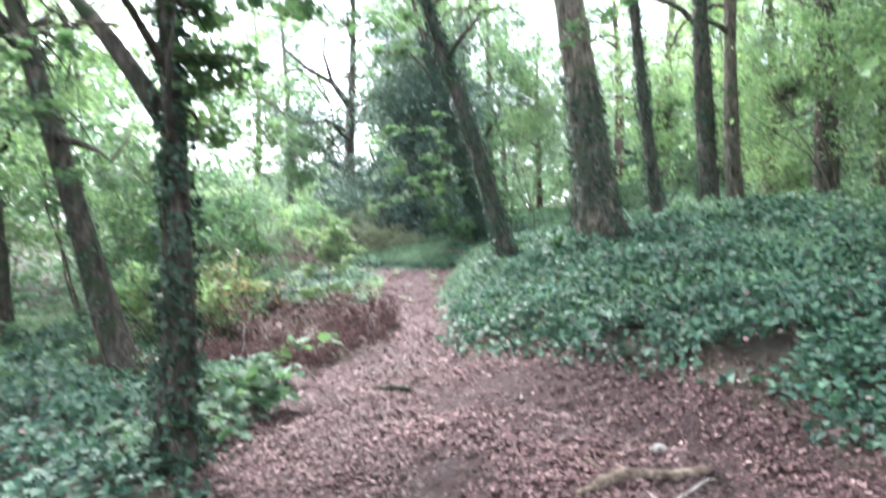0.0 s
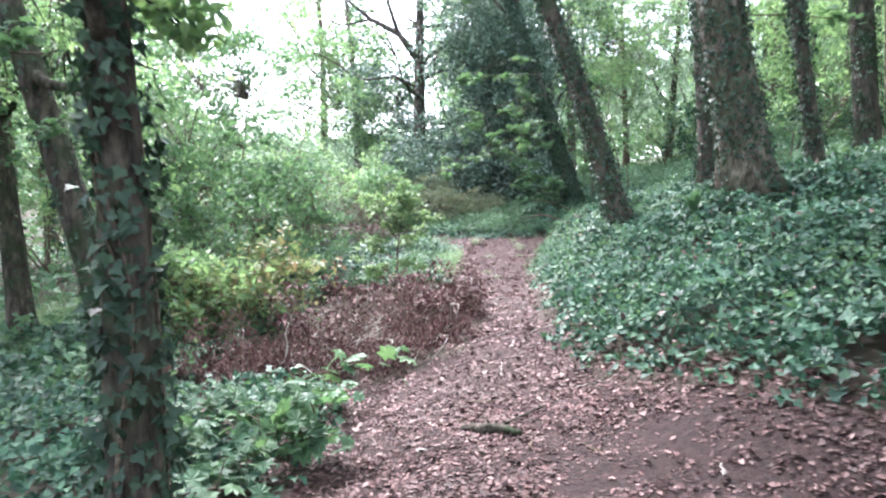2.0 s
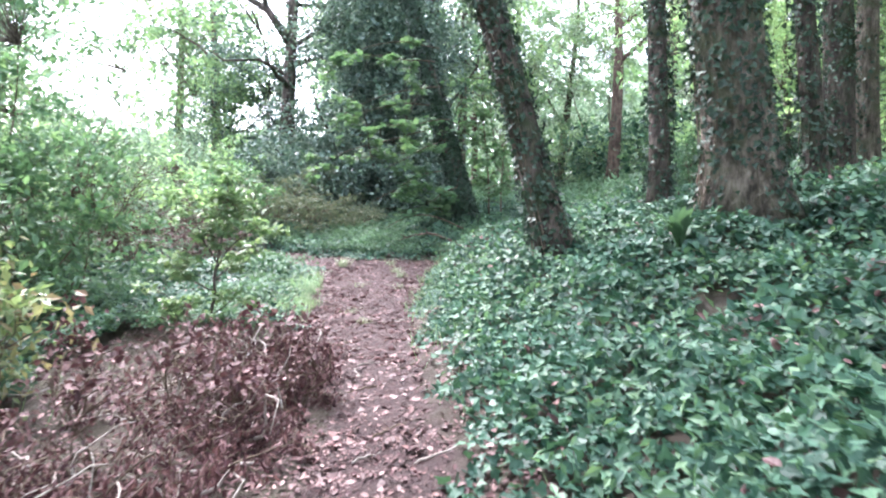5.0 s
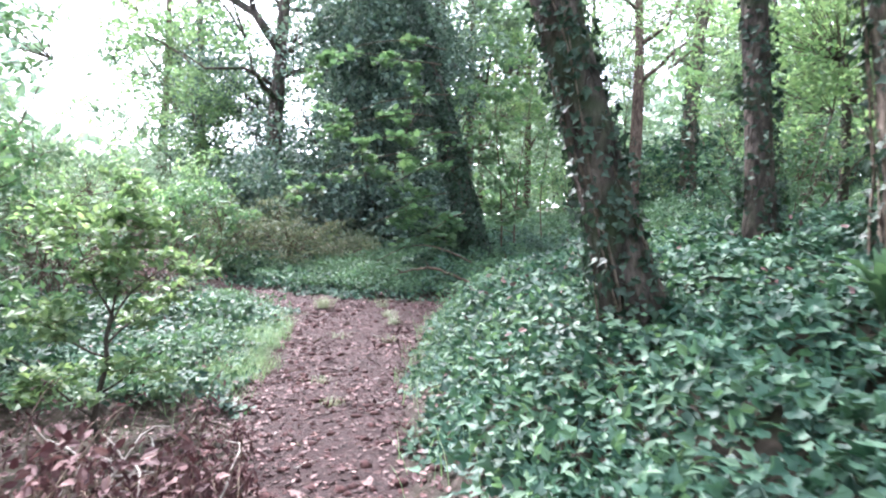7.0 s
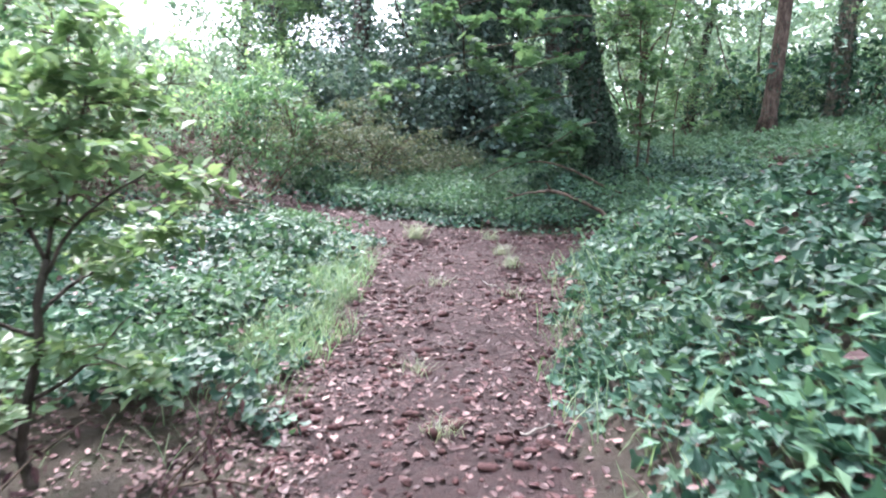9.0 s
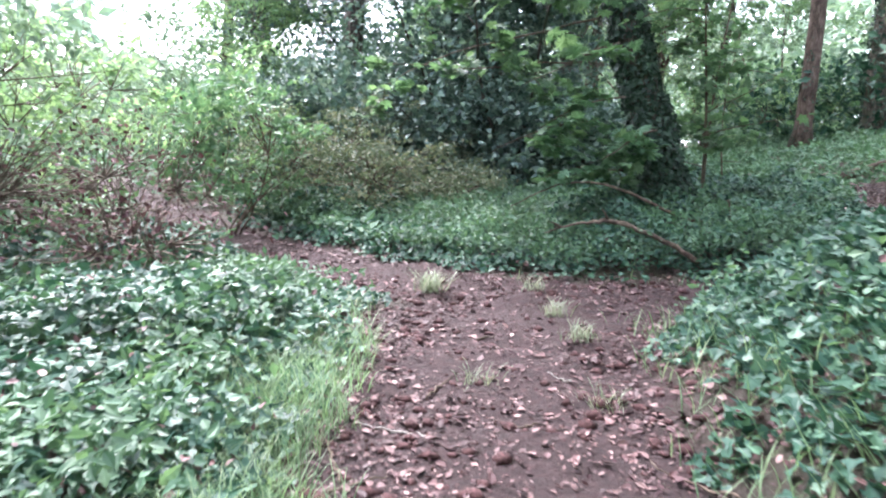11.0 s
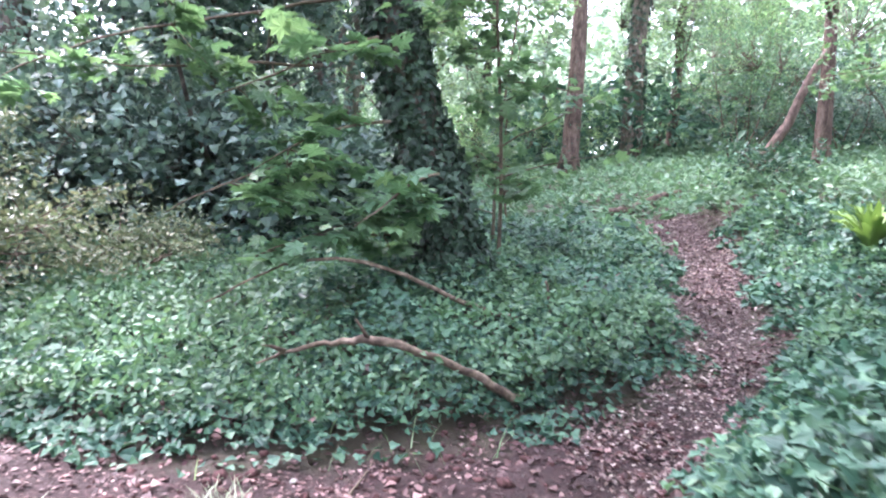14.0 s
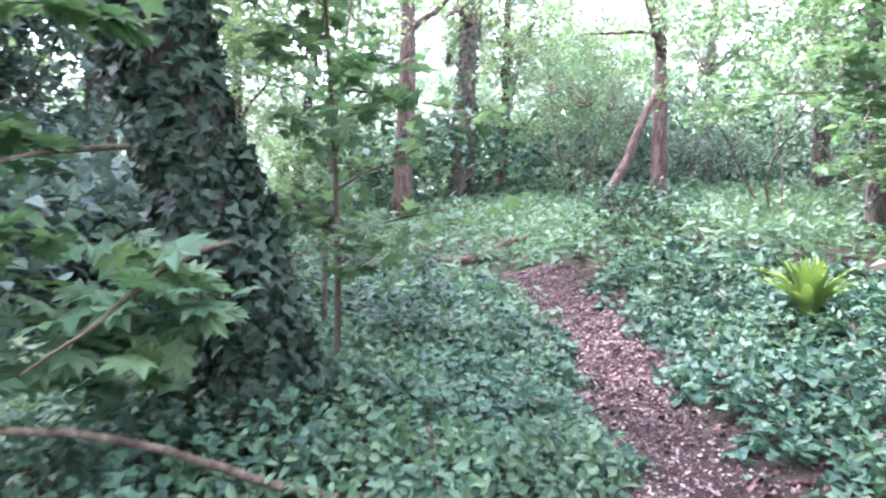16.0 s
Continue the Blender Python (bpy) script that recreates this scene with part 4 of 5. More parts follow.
def thicket():
    """Dark low growth that closes the view between the far trunks."""
    ps = []
    for k in range(900):
        deg = rng.uniform(-78, 82)
        dist = rng.uniform(30, 50)
        if -31 < deg < -6:
            dist = rng.uniform(42, 52)
        if 5 < deg < 44:
            dist = rng.uniform(41, 53)
        x, y = np.sin(radians(deg)) * dist, np.cos(radians(deg)) * dist + 9
        z = gz(x, y) + rng.uniform(0.1, 1) ** 1.3 * (3.6 if not -31 < deg < -6 else 1.8)
        m = int(rng.uniform(25, 55))
        ps.append(np.array([x, y, z]) + rng.normal(size=(m, 3)) * np.array([0.9, 0.9, 0.4]))
    p = np.concatenate(ps)
    me = leaves("thicket", p, leaf_normals(len(p), 0.8, 19), rng.uniform(0.2, 0.45, len(p)), OVAL, MAPLE)
    tagged(new("thicket", me), "dark thicket closing the view under the trees", "woods", kind="stuff")


thicket()


def shade_growth():
    """Growth under the trees beyond the narrow path; its dark leaf colour stands in for shade."""
    ps = []
    for k in range(620):
        deg = rng.uniform(14, 68)
        dist = rng.uniform(34, 50)
        x, y = np.sin(radians(deg)) * dist, np.cos(radians(deg)) * dist + 9
        z = gz(x, y) + rng.uniform(0.05, 1) * (2.2 + 2.2 * vnoise(np.array([deg / 4]), np.array([0.0]), 61)[0])
        m = int(rng.uniform(25, 50))
        ps.append(np.array([x, y, z]) + rng.normal(size=(m, 3)) * np.array([0.9, 0.9, 0.4]))
    p = np.concatenate(ps)
    me = leaves("thicket", p, leaf_normals(len(p), 0.8, 23), rng.uniform(0.25, 0.5, len(p)), OVAL, IVY)
    tagged(new("thicket", me), "undergrowth in dark leaf colour standing in for shade under far trees", "woods", kind="stuff")


shade_growth()

# ---- ground cover ----
def cover_points(n, x0, x1, y0, y1):
    return rng.uniform(x0, x1, n), rng.uniform(y0, y1, n)


def from_walk(x, y):
    """Distance from the walked line."""
    return np.hypot(x + 0.4 - np.clip(y - 19, 0, 6) * 0.6, y - np.clip(y, 0, 23))


def in_sight(x, y):
    return (y > 0.8) & (np.abs(x + 0.2) < 0.85 * (y + 0.6) + 0.5)


def cleared(x, y):
    """Bare littered ground round the brush heap and the young tree."""
    return (x > -4.3 + 0.6 * vnoise(y * 1.3, 0 * y, 81)) & (x < -0.5) & (y > 9.9) & (y < 16.1 + 0.5 * vnoise(x * 2, 0 * x, 82))


def herb_cover(name, n, box, size0, keep_fn, height_fn, shape, mat, label, tilt=0.5, grow=0.5):
    x, y = cover_points(n, *box)
    d = from_walk(x, y)
    size = size0 * np.maximum(1, d / 4) ** grow
    keep = in_sight(x, y) & (rng.uniform(size=n) < (size0 / size) ** 2 * np.clip(-edge_wave(x, y) / np.interp(y, [8, 14], [0.8, 0.28]), 0.1, 1)) & keep_fn(x, y) & ~cleared(x, y)
    x, y, size = x[keep], y[keep], size[keep]
    h = height_fn(x, y)
    z = ground_z(x, y) + h * rng.uniform(0.25, 1.0, len(x)) ** 0.6
    nrm = leaf_normals(len(x), tilt, int(size0 * 1000))
    nrm[:, 1] -= 0.25
    p, s = np.stack([x, y, z], 1), size * rng.uniform(0.55, 1.35, len(x))
    near = (from_walk(x, y) < 2.1) & (y > 2) if shape is LOBED else np.zeros(len(x), bool)
    for pick, form in ((near, IVY3), (~near, shape)):
        if pick.any():
            tagged(new(name, leaves(name, p[pick], nrm[pick], s[pick], form, mat)), label, "ground cover", kind="stuff")


def edge_wave(x, y):
    return trodden(x, y) + 0.35 * (vnoise(x * 2.2, y * 2.2, 11) - 0.5) + 0.22 * (vnoise(x * 6, y * 6, 12) - 0.5)


def ivy_height(x, y):
    d = np.clip(-trodden(x, y), 0, 3)
    lump = vnoise(x * 1.5, y * 1.5, 14) * 0.7 + vnoise(x * 3.4, y * 3.4, 16) * 0.5
    return 0.03 + np.clip(d * 0.4, 0, 0.3) * np.clip(lump * 1.7 - 0.3, 0.12, 1.6) + 0.03 * vnoise(x * 5, y * 5, 15)


def right_side(x, y):
    return x > np.interp(y, [0, 12, 20, 23, 40], [0.5, -0.4, -0.6, 3.3, 8])


ivy_zone = lambda x, y: (edge_wave(x, y) < -0.04) & right_side(x, y) & (vnoise(x * 1.1, y * 1.1, 51) + 0.35 * vnoise(x * 4, y * 4, 52) > np.interp(y, [0, 12, 16], [0.34, 0.26, 0.16]))
herb_cover("ivy_carpet", 250000, (-1, 8, 3, 29), 0.074, ivy_zone, ivy_height, LOBED, IVY, "carpet of glossy dark green ivy on the bank", 0.55, 0.3)
left_zone = lambda x, y: (edge_wave(x, y) < -0.04) & ~right_side(x, y) & (y < 23.5)
herb_cover("ivy_carpet", 90000, (-8, -0.6, 2.5, 23.5), 0.075, lambda x, y: left_zone(x, y) & (vnoise(x * 0.9, y * 0.9, 21) > 0.25), ivy_height, LOBED, IVY, "low ivy and herbs beside the path")
island = lambda x, y: (edge_wave(x, y) < -0.02) & ~right_side(x, y) & (y > 21)
herb_cover("ivy_carpet", 125000, (-5, 8, 21.8, 31), 0.062, island, lambda x, y: ivy_height(x, y) * 1.3, LOBED, IVY, "ivy and herbs round the foot of the ivy-clad tree")
herb_cover("herb_layer", 55000, (-6, 12, 8, 34), 0.075, lambda x, y: (edge_wave(x, y) < -0.25) & (vnoise(x * 0.6, y * 0.6, 31) > 0.30), lambda x, y: 0.2 + 0.3 * vnoise(x, y, 33), OVAL, HERB, "upright leafy woodland herbs", 0.7)
herb_cover("herb_layer", 60000, (-14, 26, 4, 50), 0.15, lambda x, y: (edge_wave(x, y) < -0.3) & (from_walk(x, y) > 5), lambda x, y: 0.15 + 0.45 * vnoise(x * 0.7, y * 0.7, 34), OVAL, HERB, "green undergrowth spreading under the trees", 0.7, 0.3)


herb_cover("herb_layer", 75000, (-2, 20, 27, 48), 0.11, lambda x, y: edge_wave(x, y) < -0.1, lambda x, y: 0.12 + 0.3 * vnoise(x * 0.8, y * 0.8, 36), OVAL, HERB, "pale green herbs under the open trees", 0.6, 0.15)
herb_cover("herb_layer", 30000, (-5, -1.6, 13.5, 23), 0.085, lambda x, y: (edge_wave(x, y) < -0.65) & ~right_side(x, y), lambda x, y: 0.15 + 0.32 * vnoise(x * 1.1, y * 1.1, 38), OVAL, HERB, "fresh green nettle-like herbs beside the path", 0.6, 0.15)
herb_cover("herb_layer", 34000, (-4.5, 4, 22.8, 27), 0.06, lambda x, y: edge_wave(x, y) < -0.3, lambda x, y: 0.22 + 0.28 * vnoise(x * 1.2, y * 1.2, 37), BROAD, HERB, "nettle-like herbs standing over the ivy", 0.8, 0.15)



def rough_cover(n, box, size):
    """Undergrowth over the rest of the woodland floor."""
    x, y = cover_points(n, *box)
    keep = (edge_wave(x, y) < -0.1) & ~(in_sight(x, y) & (from_walk(x, y) < 7))
    x, y = x[keep], y[keep]
    z = ground_z(x, y) + 0.3 * rng.uniform(0.1, 1, len(x)) * vnoise(x * 0.8, y * 0.8, 44)
    me = leaves("undergrowth", np.stack([x, y, z], 1), leaf_normals(len(x), 0.5, 75), size * rng.uniform(0.6, 1.4, len(x)), OVAL, HERB)
    tagged(new("undergrowth", me), "ivy and herbs spreading over the woodland floor", "ground cover", kind="stuff")


rough_cover(42000, (-22, 26, -9, 52), 0.28)


def grass_patch(cx, cy, rx, ry, n, length, label):
    x, y = cx + rng.normal(size=n) * rx, cy + rng.normal(size=n) * ry
    keep = edge_wave(x, y) < 0.12
    x, y = x[keep], y[keep]
    m = len(x)
    a = rng.uniform(0, 6.28, m)
    along = np.stack([np.cos(a) * 0.7, np.sin(a) * 0.7, np.full(m, 1.0)], 1)
    nrm = np.stack([-np.cos(a), -np.sin(a), np.full(m, 0.7)], 1)
    me = leaves("grass_patch", np.stack([x, y, ground_z(x, y) - 0.01], 1), nrm, length * rng.uniform(0.5, 1.3, m), BLADE, GRASS, along)
    tagged(new("grass_patch", me), label, "grass", kind="stuff")


grass_patch(-2.05, 18.6, 0.28, 0.9, 4200, 0.22, "patch of fresh bright green grass beside the path")
grass_patch(-2.5, 20.3, 0.4, 0.5, 1600, 0.25, "grass growing at the edge of the path")
grass_patch(-8.4, 13.2, 1.5, 1.9, 9000, 0.36, "bright grass in the clearing behind the trees")
grass_patch(0.6, 17.5, 0.4, 2.2, 2600, 0.25, "grass mixed into the ivy on the bank")


# grass and plant tufts standing in the trodden earth
def tuft(x, y, n, length, mat, label, flat=0.7):
    a = rng.uniform(0, 6.28, n)
    along = np.stack([np.cos(a) * flat, np.sin(a) * flat, rng.uniform(0.3, 1.0, n)], 1)
    nrm = np.stack([-np.cos(a), -np.sin(a), np.full(n, 0.9)], 1)
    q = np.stack([rng.normal(size=n) * 0.06, rng.normal(size=n) * 0.06, np.full(n, -0.005)], 1)
    me = leaves("grass_tuft", q, nrm, length * rng.uniform(0.5, 1.2, n), BLADE, mat, along)
    ob = new("grass_tuft", me)
    ob.location = (x, y, gz(x, y))
    tagged(ob, label, "grass tuft", "tufts on the path")


for x, y, n, ln in [(-1.45, 22.1, 130, 0.3), (-0.45, 22.5, 90, 0.2), (-0.35, 21.6, 80, 0.2), (-0.25, 20.7, 90, 0.2), (-1.0, 19.8, 50, 0.15), (-0.3, 19.4, 60, 0.17), (-2.1, 21.4, 80, 0.25), (-0.95, 17.2, 70, 0.15), (-0.75, 16.2, 60, 0.13)]:
    tuft(x, y, n, ln, PALE_GRASS, "small pale tuft of grass in the trodden earth")


# hart's-tongue ferns
def fern(x, y, n, length, arch, mat, label):
    t = thing("fern", x, y, gz(x, y) + 0.1, label, "fern")
    for i in range(n):
        a = i * 2.4 + float(rng.uniform(-0.3, 0.3))
        ln = length * float(rng.uniform(0.7, 1.1))
        k = np.linspace(0, 1, 9)
        out = arch * ln * (0.25 * k + 0.75 * k ** 1.8) * float(rng.uniform(0.05, 1.0))
        up = 0.1 + np.sqrt(np.maximum(ln * ln * k * k - out * out, 0)) * (1 - 0.16 * k ** 3)
        w = 0.036 * (0.35 + np.sin(np.pi * np.clip(k * 0.93 + 0.07, 0, 1)) ** 0.6) * (1 - 0.85 * k ** 6)
        mid = np.stack([np.cos(a) * out, np.sin(a) * out, up], 1)
        side = np.array([-np.sin(a), np.cos(a), 0])
        ruffle = 0.012 * np.sin(k * 26 + i)[:, None] * np.array([0, 0, 1])
        v = np.concatenate([mid - side * w[:, None] + ruffle, mid - np.array([0, 0, 0.01]), mid + side * w[:, None] - ruffle])
        b = np.arange(8)
        f = np.concatenate([np.stack([b, b + 1, b + 10, b + 9], 1), np.stack([b + 9, b + 10, b + 19, b + 18], 1)])
        part("frond", mesh_from("frond", v, f, mat), t)


fern(6.05, 25.1, 70, 0.7, 0.72, FERN, "bright green hart's-tongue fern standing in the ivy")
fern(2.15, 13.2, 24, 0.42, 0.9, HERB, "bright green hart's-tongue fern among the ivy")

# ---- leaf litter ----
def litter(name, n, box, lo, hi, size, mat, label, shape=CURLED):
    x, y = cover_points(n, *box)
    e = edge_wave(x, y)
    keep = (e > lo) & (e < hi) & (vnoise(x * 1.6, y * 1.6, 41) > rng.uniform(0.0, 0.55, n)) & (rng.uniform(size=n) < np.interp(e, [-0.5, 0, 0.3, 0.6, 1.0, 1.5], [0.8, 1, 0.8, 0.45, 0.5, 0.9]) * np.interp(y, [8, 14], [1, 0.9]))
    x, y = x[keep], y[keep]
    m = len(x)
    me = leaves(name, np.stack([x, y, ground_z(x, y) + rng.uniform(0.001, 0.010, m)], 1), leaf_normals(m, 0.28, 71), size * rng.uniform(0.22, 1.0, m) ** 1.0 * 1.2, shape, mat)
    tagged(new(name, me), label, "leaf litter", kind="stuff")


litter("leaf_litter", 110000, (-4, 7.5, -2.5, 31), -0.7, 9, 0.056, LITTER, "fallen tan and brown leaves scattered over the path")
litter("leaf_litter", 45000, (-4, 7.5, -2.5, 31), -0.7, 9, 0.062, LITTER, "broad torn brown leaves lying on the path", LOBED)
litter("leaf_litter", 150000, (-4, 7.5, -2.5, 31), -0.7, 9, 0.036, DEAD, "small dark fallen leaves and scraps on the path", OVAL)

litter("leaf_litter", 26000, (-3, 4, 3.4, 12), -0.5, 9, 0.052, LITTER, "thick fallen brown leaves where the path is wide")
litter("leaf_litter", 52000, (-3, 4, 3.4, 12), -0.5, 9, 0.04, DEAD, "dark curled leaves in the litter of the wide path", BROAD)
litter("leaf_litter", 52000, (-1.8, 3.4, 3.4, 9.5), 0.25, 9, 0.046, LITTER, "torn brown leaves spread over the wide earth", BROAD)
litter("leaf_litter", 40000, (-3.5, 3.5, 16, 24.5), -0.3, 9, 0.034, LITTER, "small torn reddish leaves trodden into the path", BROAD)
litter("leaf_litter", 14000, (-3.9, -0.8, 9.8, 16.7), -2.6, 0, 0.045, LITTER, "brown leaves lying round the brush heap")


def clods(n, box, label):
    """Crumbs and lumps of trodden earth."""
    x, y = cover_points(n, *box)
    keep = (edge_wave(x, y) > -0.1) & (vnoise(x * 1.3, y * 1.3, 47) > rng.uniform(0.1, 0.8, n))
    x, y = x[keep], y[keep]
    m = len(x)
    bm = bmesh.new()
    bmesh.ops.create_icosphere(bm, subdivisions=1, radius=1)
    v = np.array([q.co[:] for q in bm.verts])
    f = np.array([[q.index for q in face.verts] for face in bm.faces])
    bm.free()
    size = 0.008 + 0.042 * rng.uniform(size=m) ** 3
    at = np.stack([x, y, ground_z(x, y)], 1)
    lump = v[None] * rng.uniform(0.6, 1.25, (m, len(v), 1)) * size[:, None, None] * np.stack([rng.uniform(0.8, 1.6, m), rng.uniform(0.8, 1.6, m), rng.uniform(0.45, 0.8, m)], 1)[:, None]
    me = mesh_from("earth_clods", (at[:, None] + lump).reshape(-1, 3), (f[None] + (np.arange(m) * len(v))[:, None, None]).reshape(-1, 3), CLOD)
    tagged(new("earth_clods", me), label, "earth", kind="stuff")


clods(11000, (-4, 4, 14, 24), "crumbs and lumps of reddish earth on the path")


def caught(n, box, label):
    """Brown leaves caught in the ivy."""
    x, y = cover_points(n, *box)
    keep = (edge_wave(x, y) < -0.1) & in_sight(x, y) & (vnoise(x * 1.4, y * 1.4, 55) > 0.55)
    x, y = x[keep], y[keep]
    z = ground_z(x, y) + ivy_height(x, y) * rng.uniform(0.5, 1.1, len(x)) + 0.01
    me = leaves("leaf_litter", np.stack([x, y, z], 1), leaf_normals(len(x), 0.6, 73), 0.07 * rng.uniform(0.5, 1.2, len(x)), CURLED, LITTER)
    tagged(new("leaf_litter", me), label, "leaf litter", kind="stuff")


caught(16000, (-4, 7, 1, 29), "brown dead leaves caught among the ivy")
x, y = cover_points(60000, 1.5, 7.6, 22.0, 31)
pick = edge_wave(x, y) > -0.12
x, y = x[pick], y[pick]
tagged(new("leaf_litter", leaves("leaf_litter", np.stack([x, y, ground_z(x, y) + 0.012], 1), leaf_normals(len(x), 0.4, 74), 0.03 * rng.uniform(0.4, 1.4, len(x)), CURLED, SCRAPS)), "small pale leaf scraps on the narrow path", "leaf litter", kind="stuff")

# ---- dead branches, brush and stones ----
def stick(name, pts, radii, mat, label, side=(), category="branch"):
    t = thing(name, 0, 0, 0, label, category)
    p = np.array(pts, float)
    k = np.linspace(0, len(p) - 1, 4 * len(p))
    fine = np.stack([np.interp(k, np.arange(len(p)), p[:, c]) for c in range(3)], 1)
    fine += rng.normal(size=fine.shape) * 0.006
    part("limb", tube("limb", fine, np.interp(k, np.arange(len(p)), radii), mat, 9, 0.25, 3), t)
    for s in side:
        s = np.array(s, float)
        part("side_branch", tube("side_branch", s, np.linspace(radii[0] * 0.6, radii[-1] * 0.35, len(s)), mat, 7, 0.2, 5), t)


stick("fallen_branch", [(1.34, 23.2, 0.42), (1.06, 23.22, 0.57), (0.7, 23.27, 0.72), (0.36, 23.3, 0.80), (0.1, 23.42, 0.74), (-0.13, 23.5, 0.68), (-0.3, 23.5, 0.60)], (0.030, 0.026, 0.024, 0.026, 0.017, 0.013, 0.006), DEADWOOD,
      "bare broken branch lying over the ivy", [[(0.36, 23.3, 0.80), (0.31, 23.27, 0.88), (0.27, 23.26, 0.93)], [(-0.13, 23.5, 0.68), (-0.22, 23.42, 0.73), (-0.28, 23.4, 0.74)]])
stick("fallen_branch", [(1.9, 24.2, 0.72), (1.3, 24.25, 0.9), (0.8, 24.3, 1.1), (0.3, 24.35, 1.22), (-0.15, 24.4, 1.14), (-0.65, 24.45, 0.84)], (0.022, 0.02, 0.016, 0.013, 0.01, 0.006), DEADWOOD, "thin arching dead branch in the ivy")
stick("upright_stick", [(2.0, 24.15, 0.6), (1.98, 24.2, 0.85), (1.93, 24.22, 1.1)], (0.014, 0.012, 0.009), DEADWOOD, "short broken stick standing in the ivy", category="stick")
stick("mossy_log", [(6.6, 32.5, gz(6.6, 32.5) + 0.2), (7.1, 32.6, gz(7.1, 32.6) + 0.14), (7.5, 32.7, gz(7.5, 32.7) + 0.1), (7.9, 32.9, gz(7.9, 32.9) + 0.2), (8.6, 33.1, gz(8.6, 33.1) + 0.24), (9.2, 33.2, gz(9.2, 33.2) + 0.2)], (0.05, 0.08, 0.12, 0.10, 0.08, 0.06), MOSSY, "mossy fallen branch across the end of the path", category="log")
def on_ground(points, up=0.02):
    return [(x, y, gz(x, y) + up) for x, y in points]


stick("fallen_log", on_ground([(0.84, 4.41), (1.0, 4.58), (1.17, 4.69), (1.35, 4.7), (1.54, 4.69), (1.8, 4.72)]), (0.02, 0.035, 0.05, 0.05, 0.045, 0.03), DEADWOOD,
      "rotting mossy branch lying on the leaf litter", [on_ground([(1.17, 4.69), (1.08, 4.85), (1.0, 5.0)])], "log")
stick("fallen_log", on_ground([(-0.75, 4.45), (-0.55, 4.28), (-0.39, 4.2), (-0.2, 4.16), (0.02, 4.2), (0.31, 4.38)], 0.015), (0.025, 0.05, 0.055, 0.05, 0.04, 0.015), MOSSY, "dark decayed root lying in the leaf litter", category="log")
stick("dark_stick", on_ground([(-0.82, 8.18), (-0.68, 8.1), (-0.55, 8.06), (-0.36, 7.94)], 0.03), (0.018, 0.04, 0.045, 0.02), BARK_DARK, "dark broken piece of wood on the path",
      [on_ground([(-0.6, 8.08), (-0.62, 8.16), (-0.66, 8.2)], 0.09), on_ground([(-0.55, 8.08), (-0.35, 8.28), (-0.15, 8.44)], 0.03)], "stick")
for line in ([(1.32, 4.13), (1.5, 4.36), (1.77, 4.62)], [(1.3, 4.2), (1.5, 4.1), (1.67, 3.95)], [(1.25, 3.95), (1.3, 4.2), (1.28, 4.4)]):
    stick("pale_twig", on_ground(line), (0.011, 0.009, 0.005), PALE_TWIG, "pale bare twig on the leaf litter", category="twig")
for i in range(34):
    y = float(rng.uniform(3.5, 24))
    x = float(np.interp(y, [c[1] for c in MAIN_PATH], [c[0] for c in MAIN_PATH]) + rng.uniform(-1, 1) * np.interp(y, [c[1] for c in MAIN_PATH], [c[2] for c in MAIN_PATH]))
    a, ln = rng.uniform(0, 3.14), rng.uniform(0.12, 0.5)
    pts = []
    for k in (-0.5, 0, 0.5):
        px, py = x + np.cos(a) * ln * k, y + np.sin(a) * ln * k
        pts.append((px, py, gz(px, py) + 0.012))
    stick("twig", pts, (0.007, 0.006, 0.003), TWIG if i % 3 else PALE_TWIG, "thin fallen twig on the path", category="twig")


def stone(x, y, s, label):
    bm = bmesh.new()
    bmesh.ops.create_icosphere(bm, subdivisions=2, radius=s)
    for v in bm.verts:
        v.co *= 0.8 + 0.45 * noise.noise(v.co * (1.3 / s) + Vector((x, y, 0)))
        v.co.z *= 0.5
    me = bpy.data.meshes.new("stone")
    bm.to_mesh(me)
    bm.free()
    me.materials.append(STONE)
    me.polygons.foreach_set("use_smooth", [True] * len(me.polygons))
    ob = new("stone", me)
    ob.location = (x, y, gz(x, y) + s * 0.15)
    tagged(ob, label, "stone")


stone(-1.08, 7.87, 0.05, "small pale stone on the path")
stone(1.62, 5.3, 0.08, "greyish stone half sunk in the leaf litter")
stone(-0.1, 22.7, 0.03, "small white stone on the path")


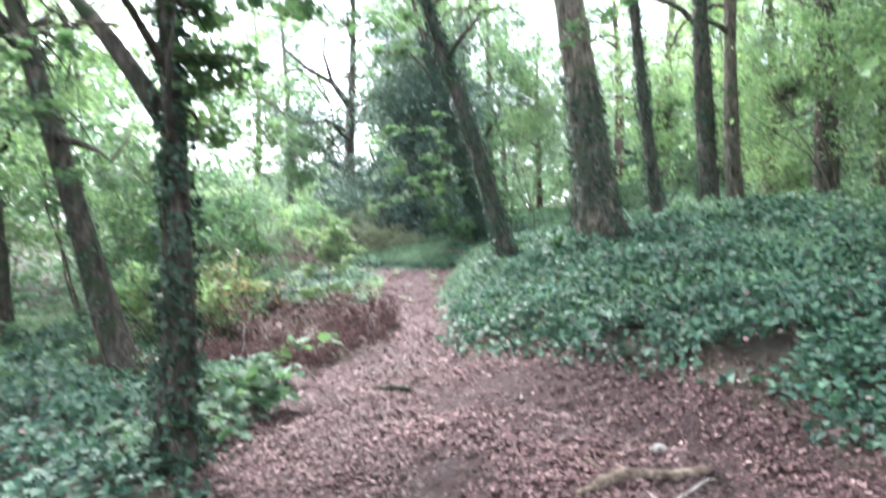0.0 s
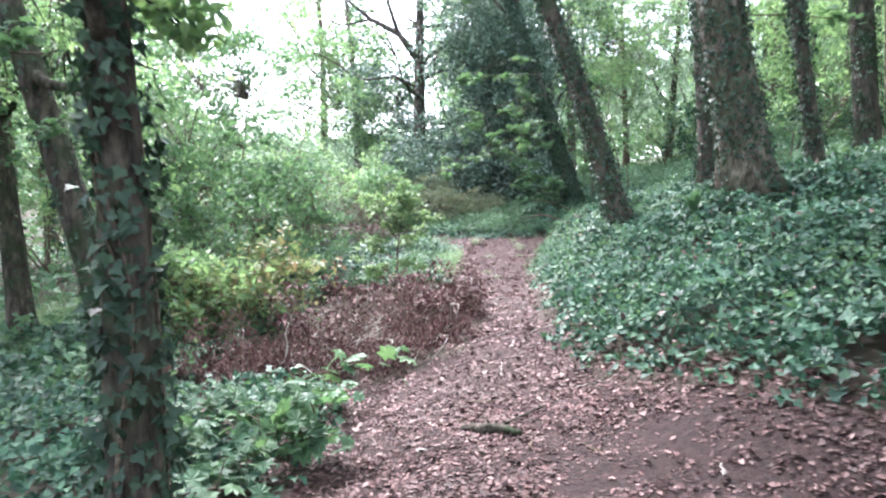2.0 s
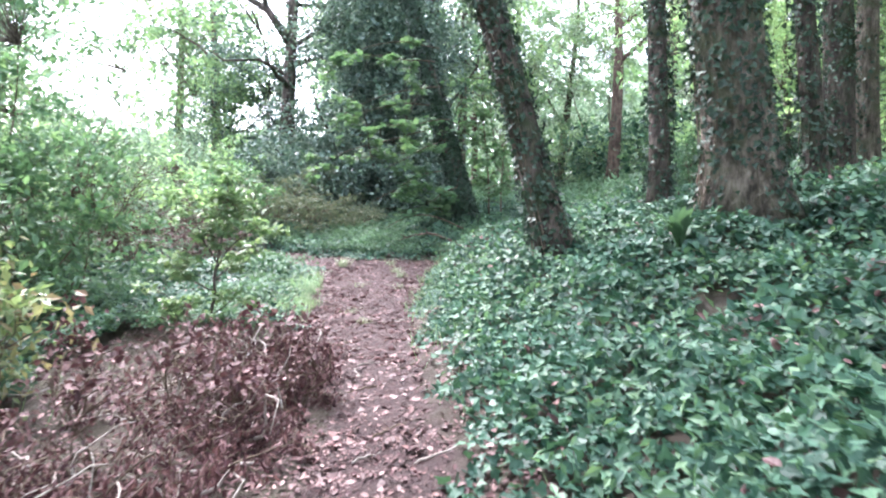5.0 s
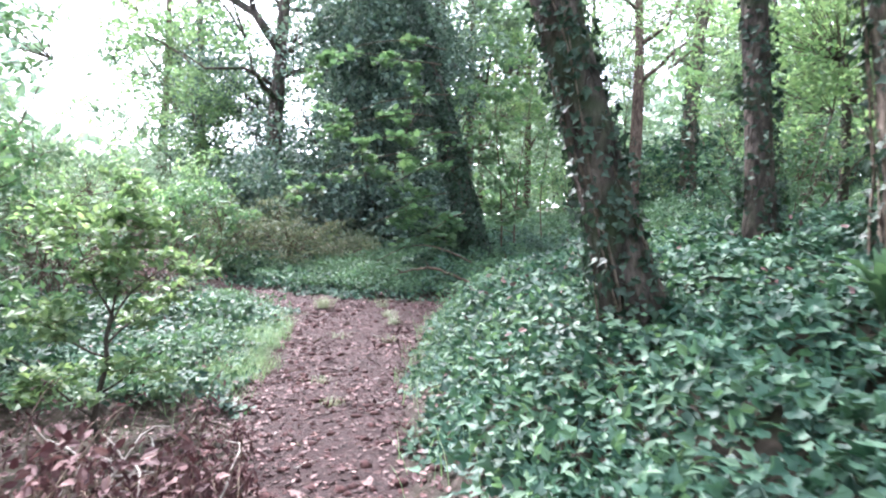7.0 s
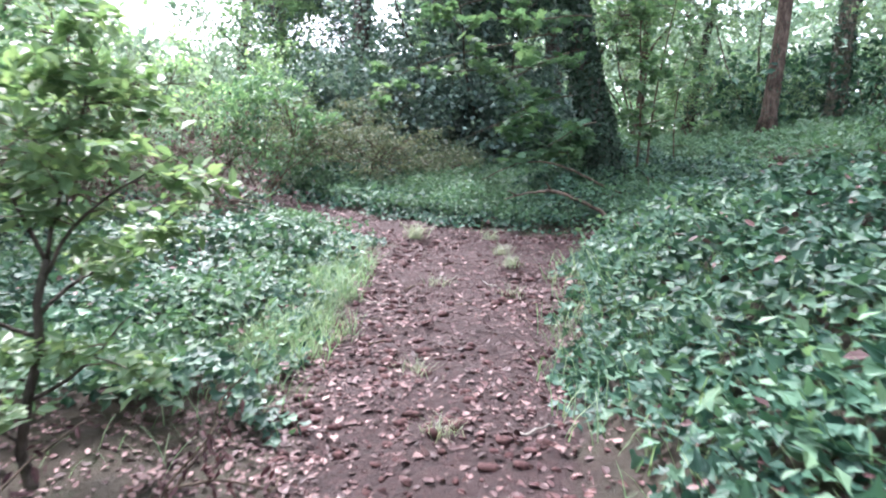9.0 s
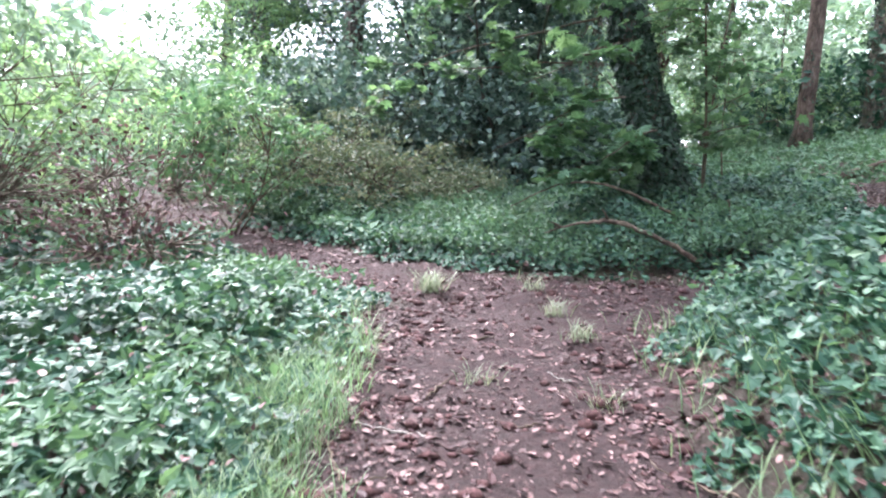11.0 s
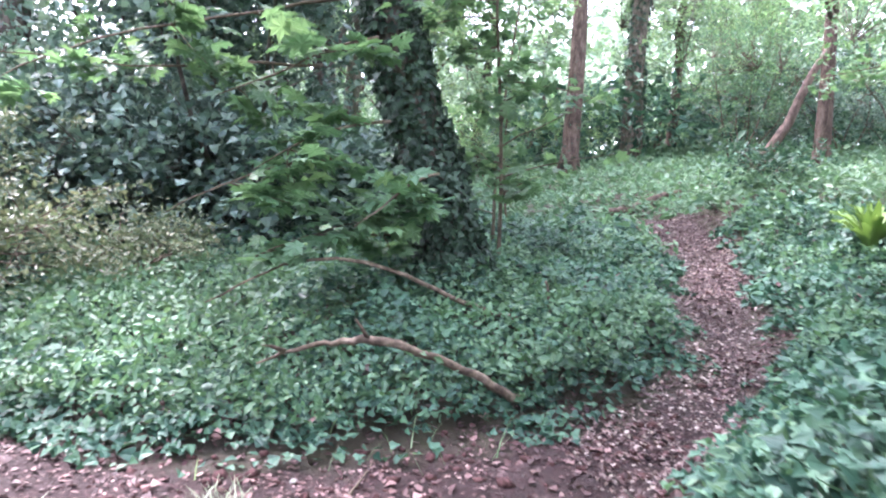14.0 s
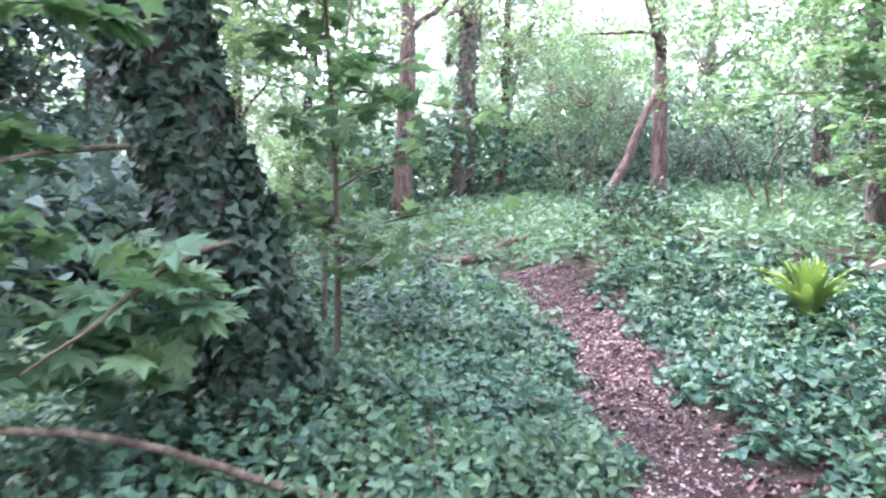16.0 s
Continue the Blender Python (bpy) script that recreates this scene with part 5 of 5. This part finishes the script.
# heap of cut branches with withered brown leaves
def brush_pile(line, limit, count, seed, spread_x, sprout):
    t = thing("brush_pile", -1.6, 10.2, gz(-1.6, 10.2), "heap of cut branches with withered brown leaves", "brush pile")
    g = np.random.default_rng(seed)
    pl, dl = [], []
    for b in range(count):
        k = g.uniform(0, len(line) - 1)
        i = min(int(k), len(line) - 2)
        f = k - i
        x = line[i][0] * (1 - f) + line[i + 1][0] * f - abs(g.normal()) * spread_x + 0.1
        y = line[i][1] * (1 - f) + line[i + 1][1] * f + g.normal() * 0.35
        x = min(x, float(np.interp(y, *limit)))
        z = gz(x, y) + g.uniform(0.02, 0.22)
        a = g.normal() * 0.9 + 0.9
        w = wander((x + 1.6, y - 10.2, z - gz(-1.6, 10.2)), (np.cos(a), np.sin(a), g.uniform(0.1, 0.9)), g.uniform(0.4, 1.0) * (1.1 if b % 6 == 0 else 1), 8, 0.38 if b % 6 == 0 else 0.2, 0.07, 10 * seed + b)
        for j in range(9):
            over = trodden(w[j, 0] - 1.6, w[j, 1] + 10.2)
            if over > -0.02:
                w[j, 0] -= over + 0.02
            w[j, 2] = max(w[j, 2], gz(w[j, 0] - 1.6, w[j, 1] + 10.2) - gz(-1.6, 10.2) + 0.01)
        pale = b % 6 == 0
        part("branch", tube("branch", w, np.linspace(0.013 if pale else 0.008, 0.003, 9), PALE_TWIG if pale else TWIG, 5, 0.1, b), t)
        m = int(sprout * 1.5) if not pale else 10
        ff = g.uniform(0.1, 1, m) * 8
        pl.append(np.stack([np.interp(ff, np.arange(9), w[:, c]) for c in range(3)], 1) + g.normal(size=(m, 3)) * np.array([0.05, 0.05, 0.03]))
    p = np.concatenate(pl)
    d = g.normal(size=(len(p), 3)) * 0.5
    d[:, 2] -= 1
    part("withered_foliage", leaves("withered_foliage", p, g.normal(size=(len(p), 3)), 0.058 * g.uniform(0.5, 1.3, len(p)), WITHER, DEAD, d), t, "withered purplish brown leaves")


brush_pile([(-4.1, 10.5), (-3.2, 10.3), (-2.2, 10.4), (-1.55, 10.8), (-1.2, 11.8), (-1.05, 13.0), (-1.3, 14.2)], ([9.8, 10.6, 11.2, 12.6, 14.2, 15], [-2.4, -1.4, -1.1, -0.92, -1.1, -1.3]), 270, 77, 0.7, 50)
brush_pile([(-1.9, 12.9), (-1.9, 13.8), (-1.8, 15.0)], ([12, 14, 15.5], [-1.2, -1.4, -1.6]), 70, 91, 0.5, 16)
# thin bare stems standing in the brush
for i, (x, y, h) in enumerate([(-1.75, 12.6, 1.15), (-2.05, 13.0, 1.0), (-2.9, 11.2, 0.9), (-3.0, 13.2, 1.0), (-1.3, 13.0, 0.8), (-2.3, 11.9, 0.95), (-3.4, 11.9, 1.0), (-1.5, 12.0, 0.75)]):
    make_shrub(x, y, h, 0.35, 260, "bare little shrub with a few withered leaves", DEAD, TWIG, 500 + i, 0.06, CURLED, 4, 14, 0.1, 0.2)
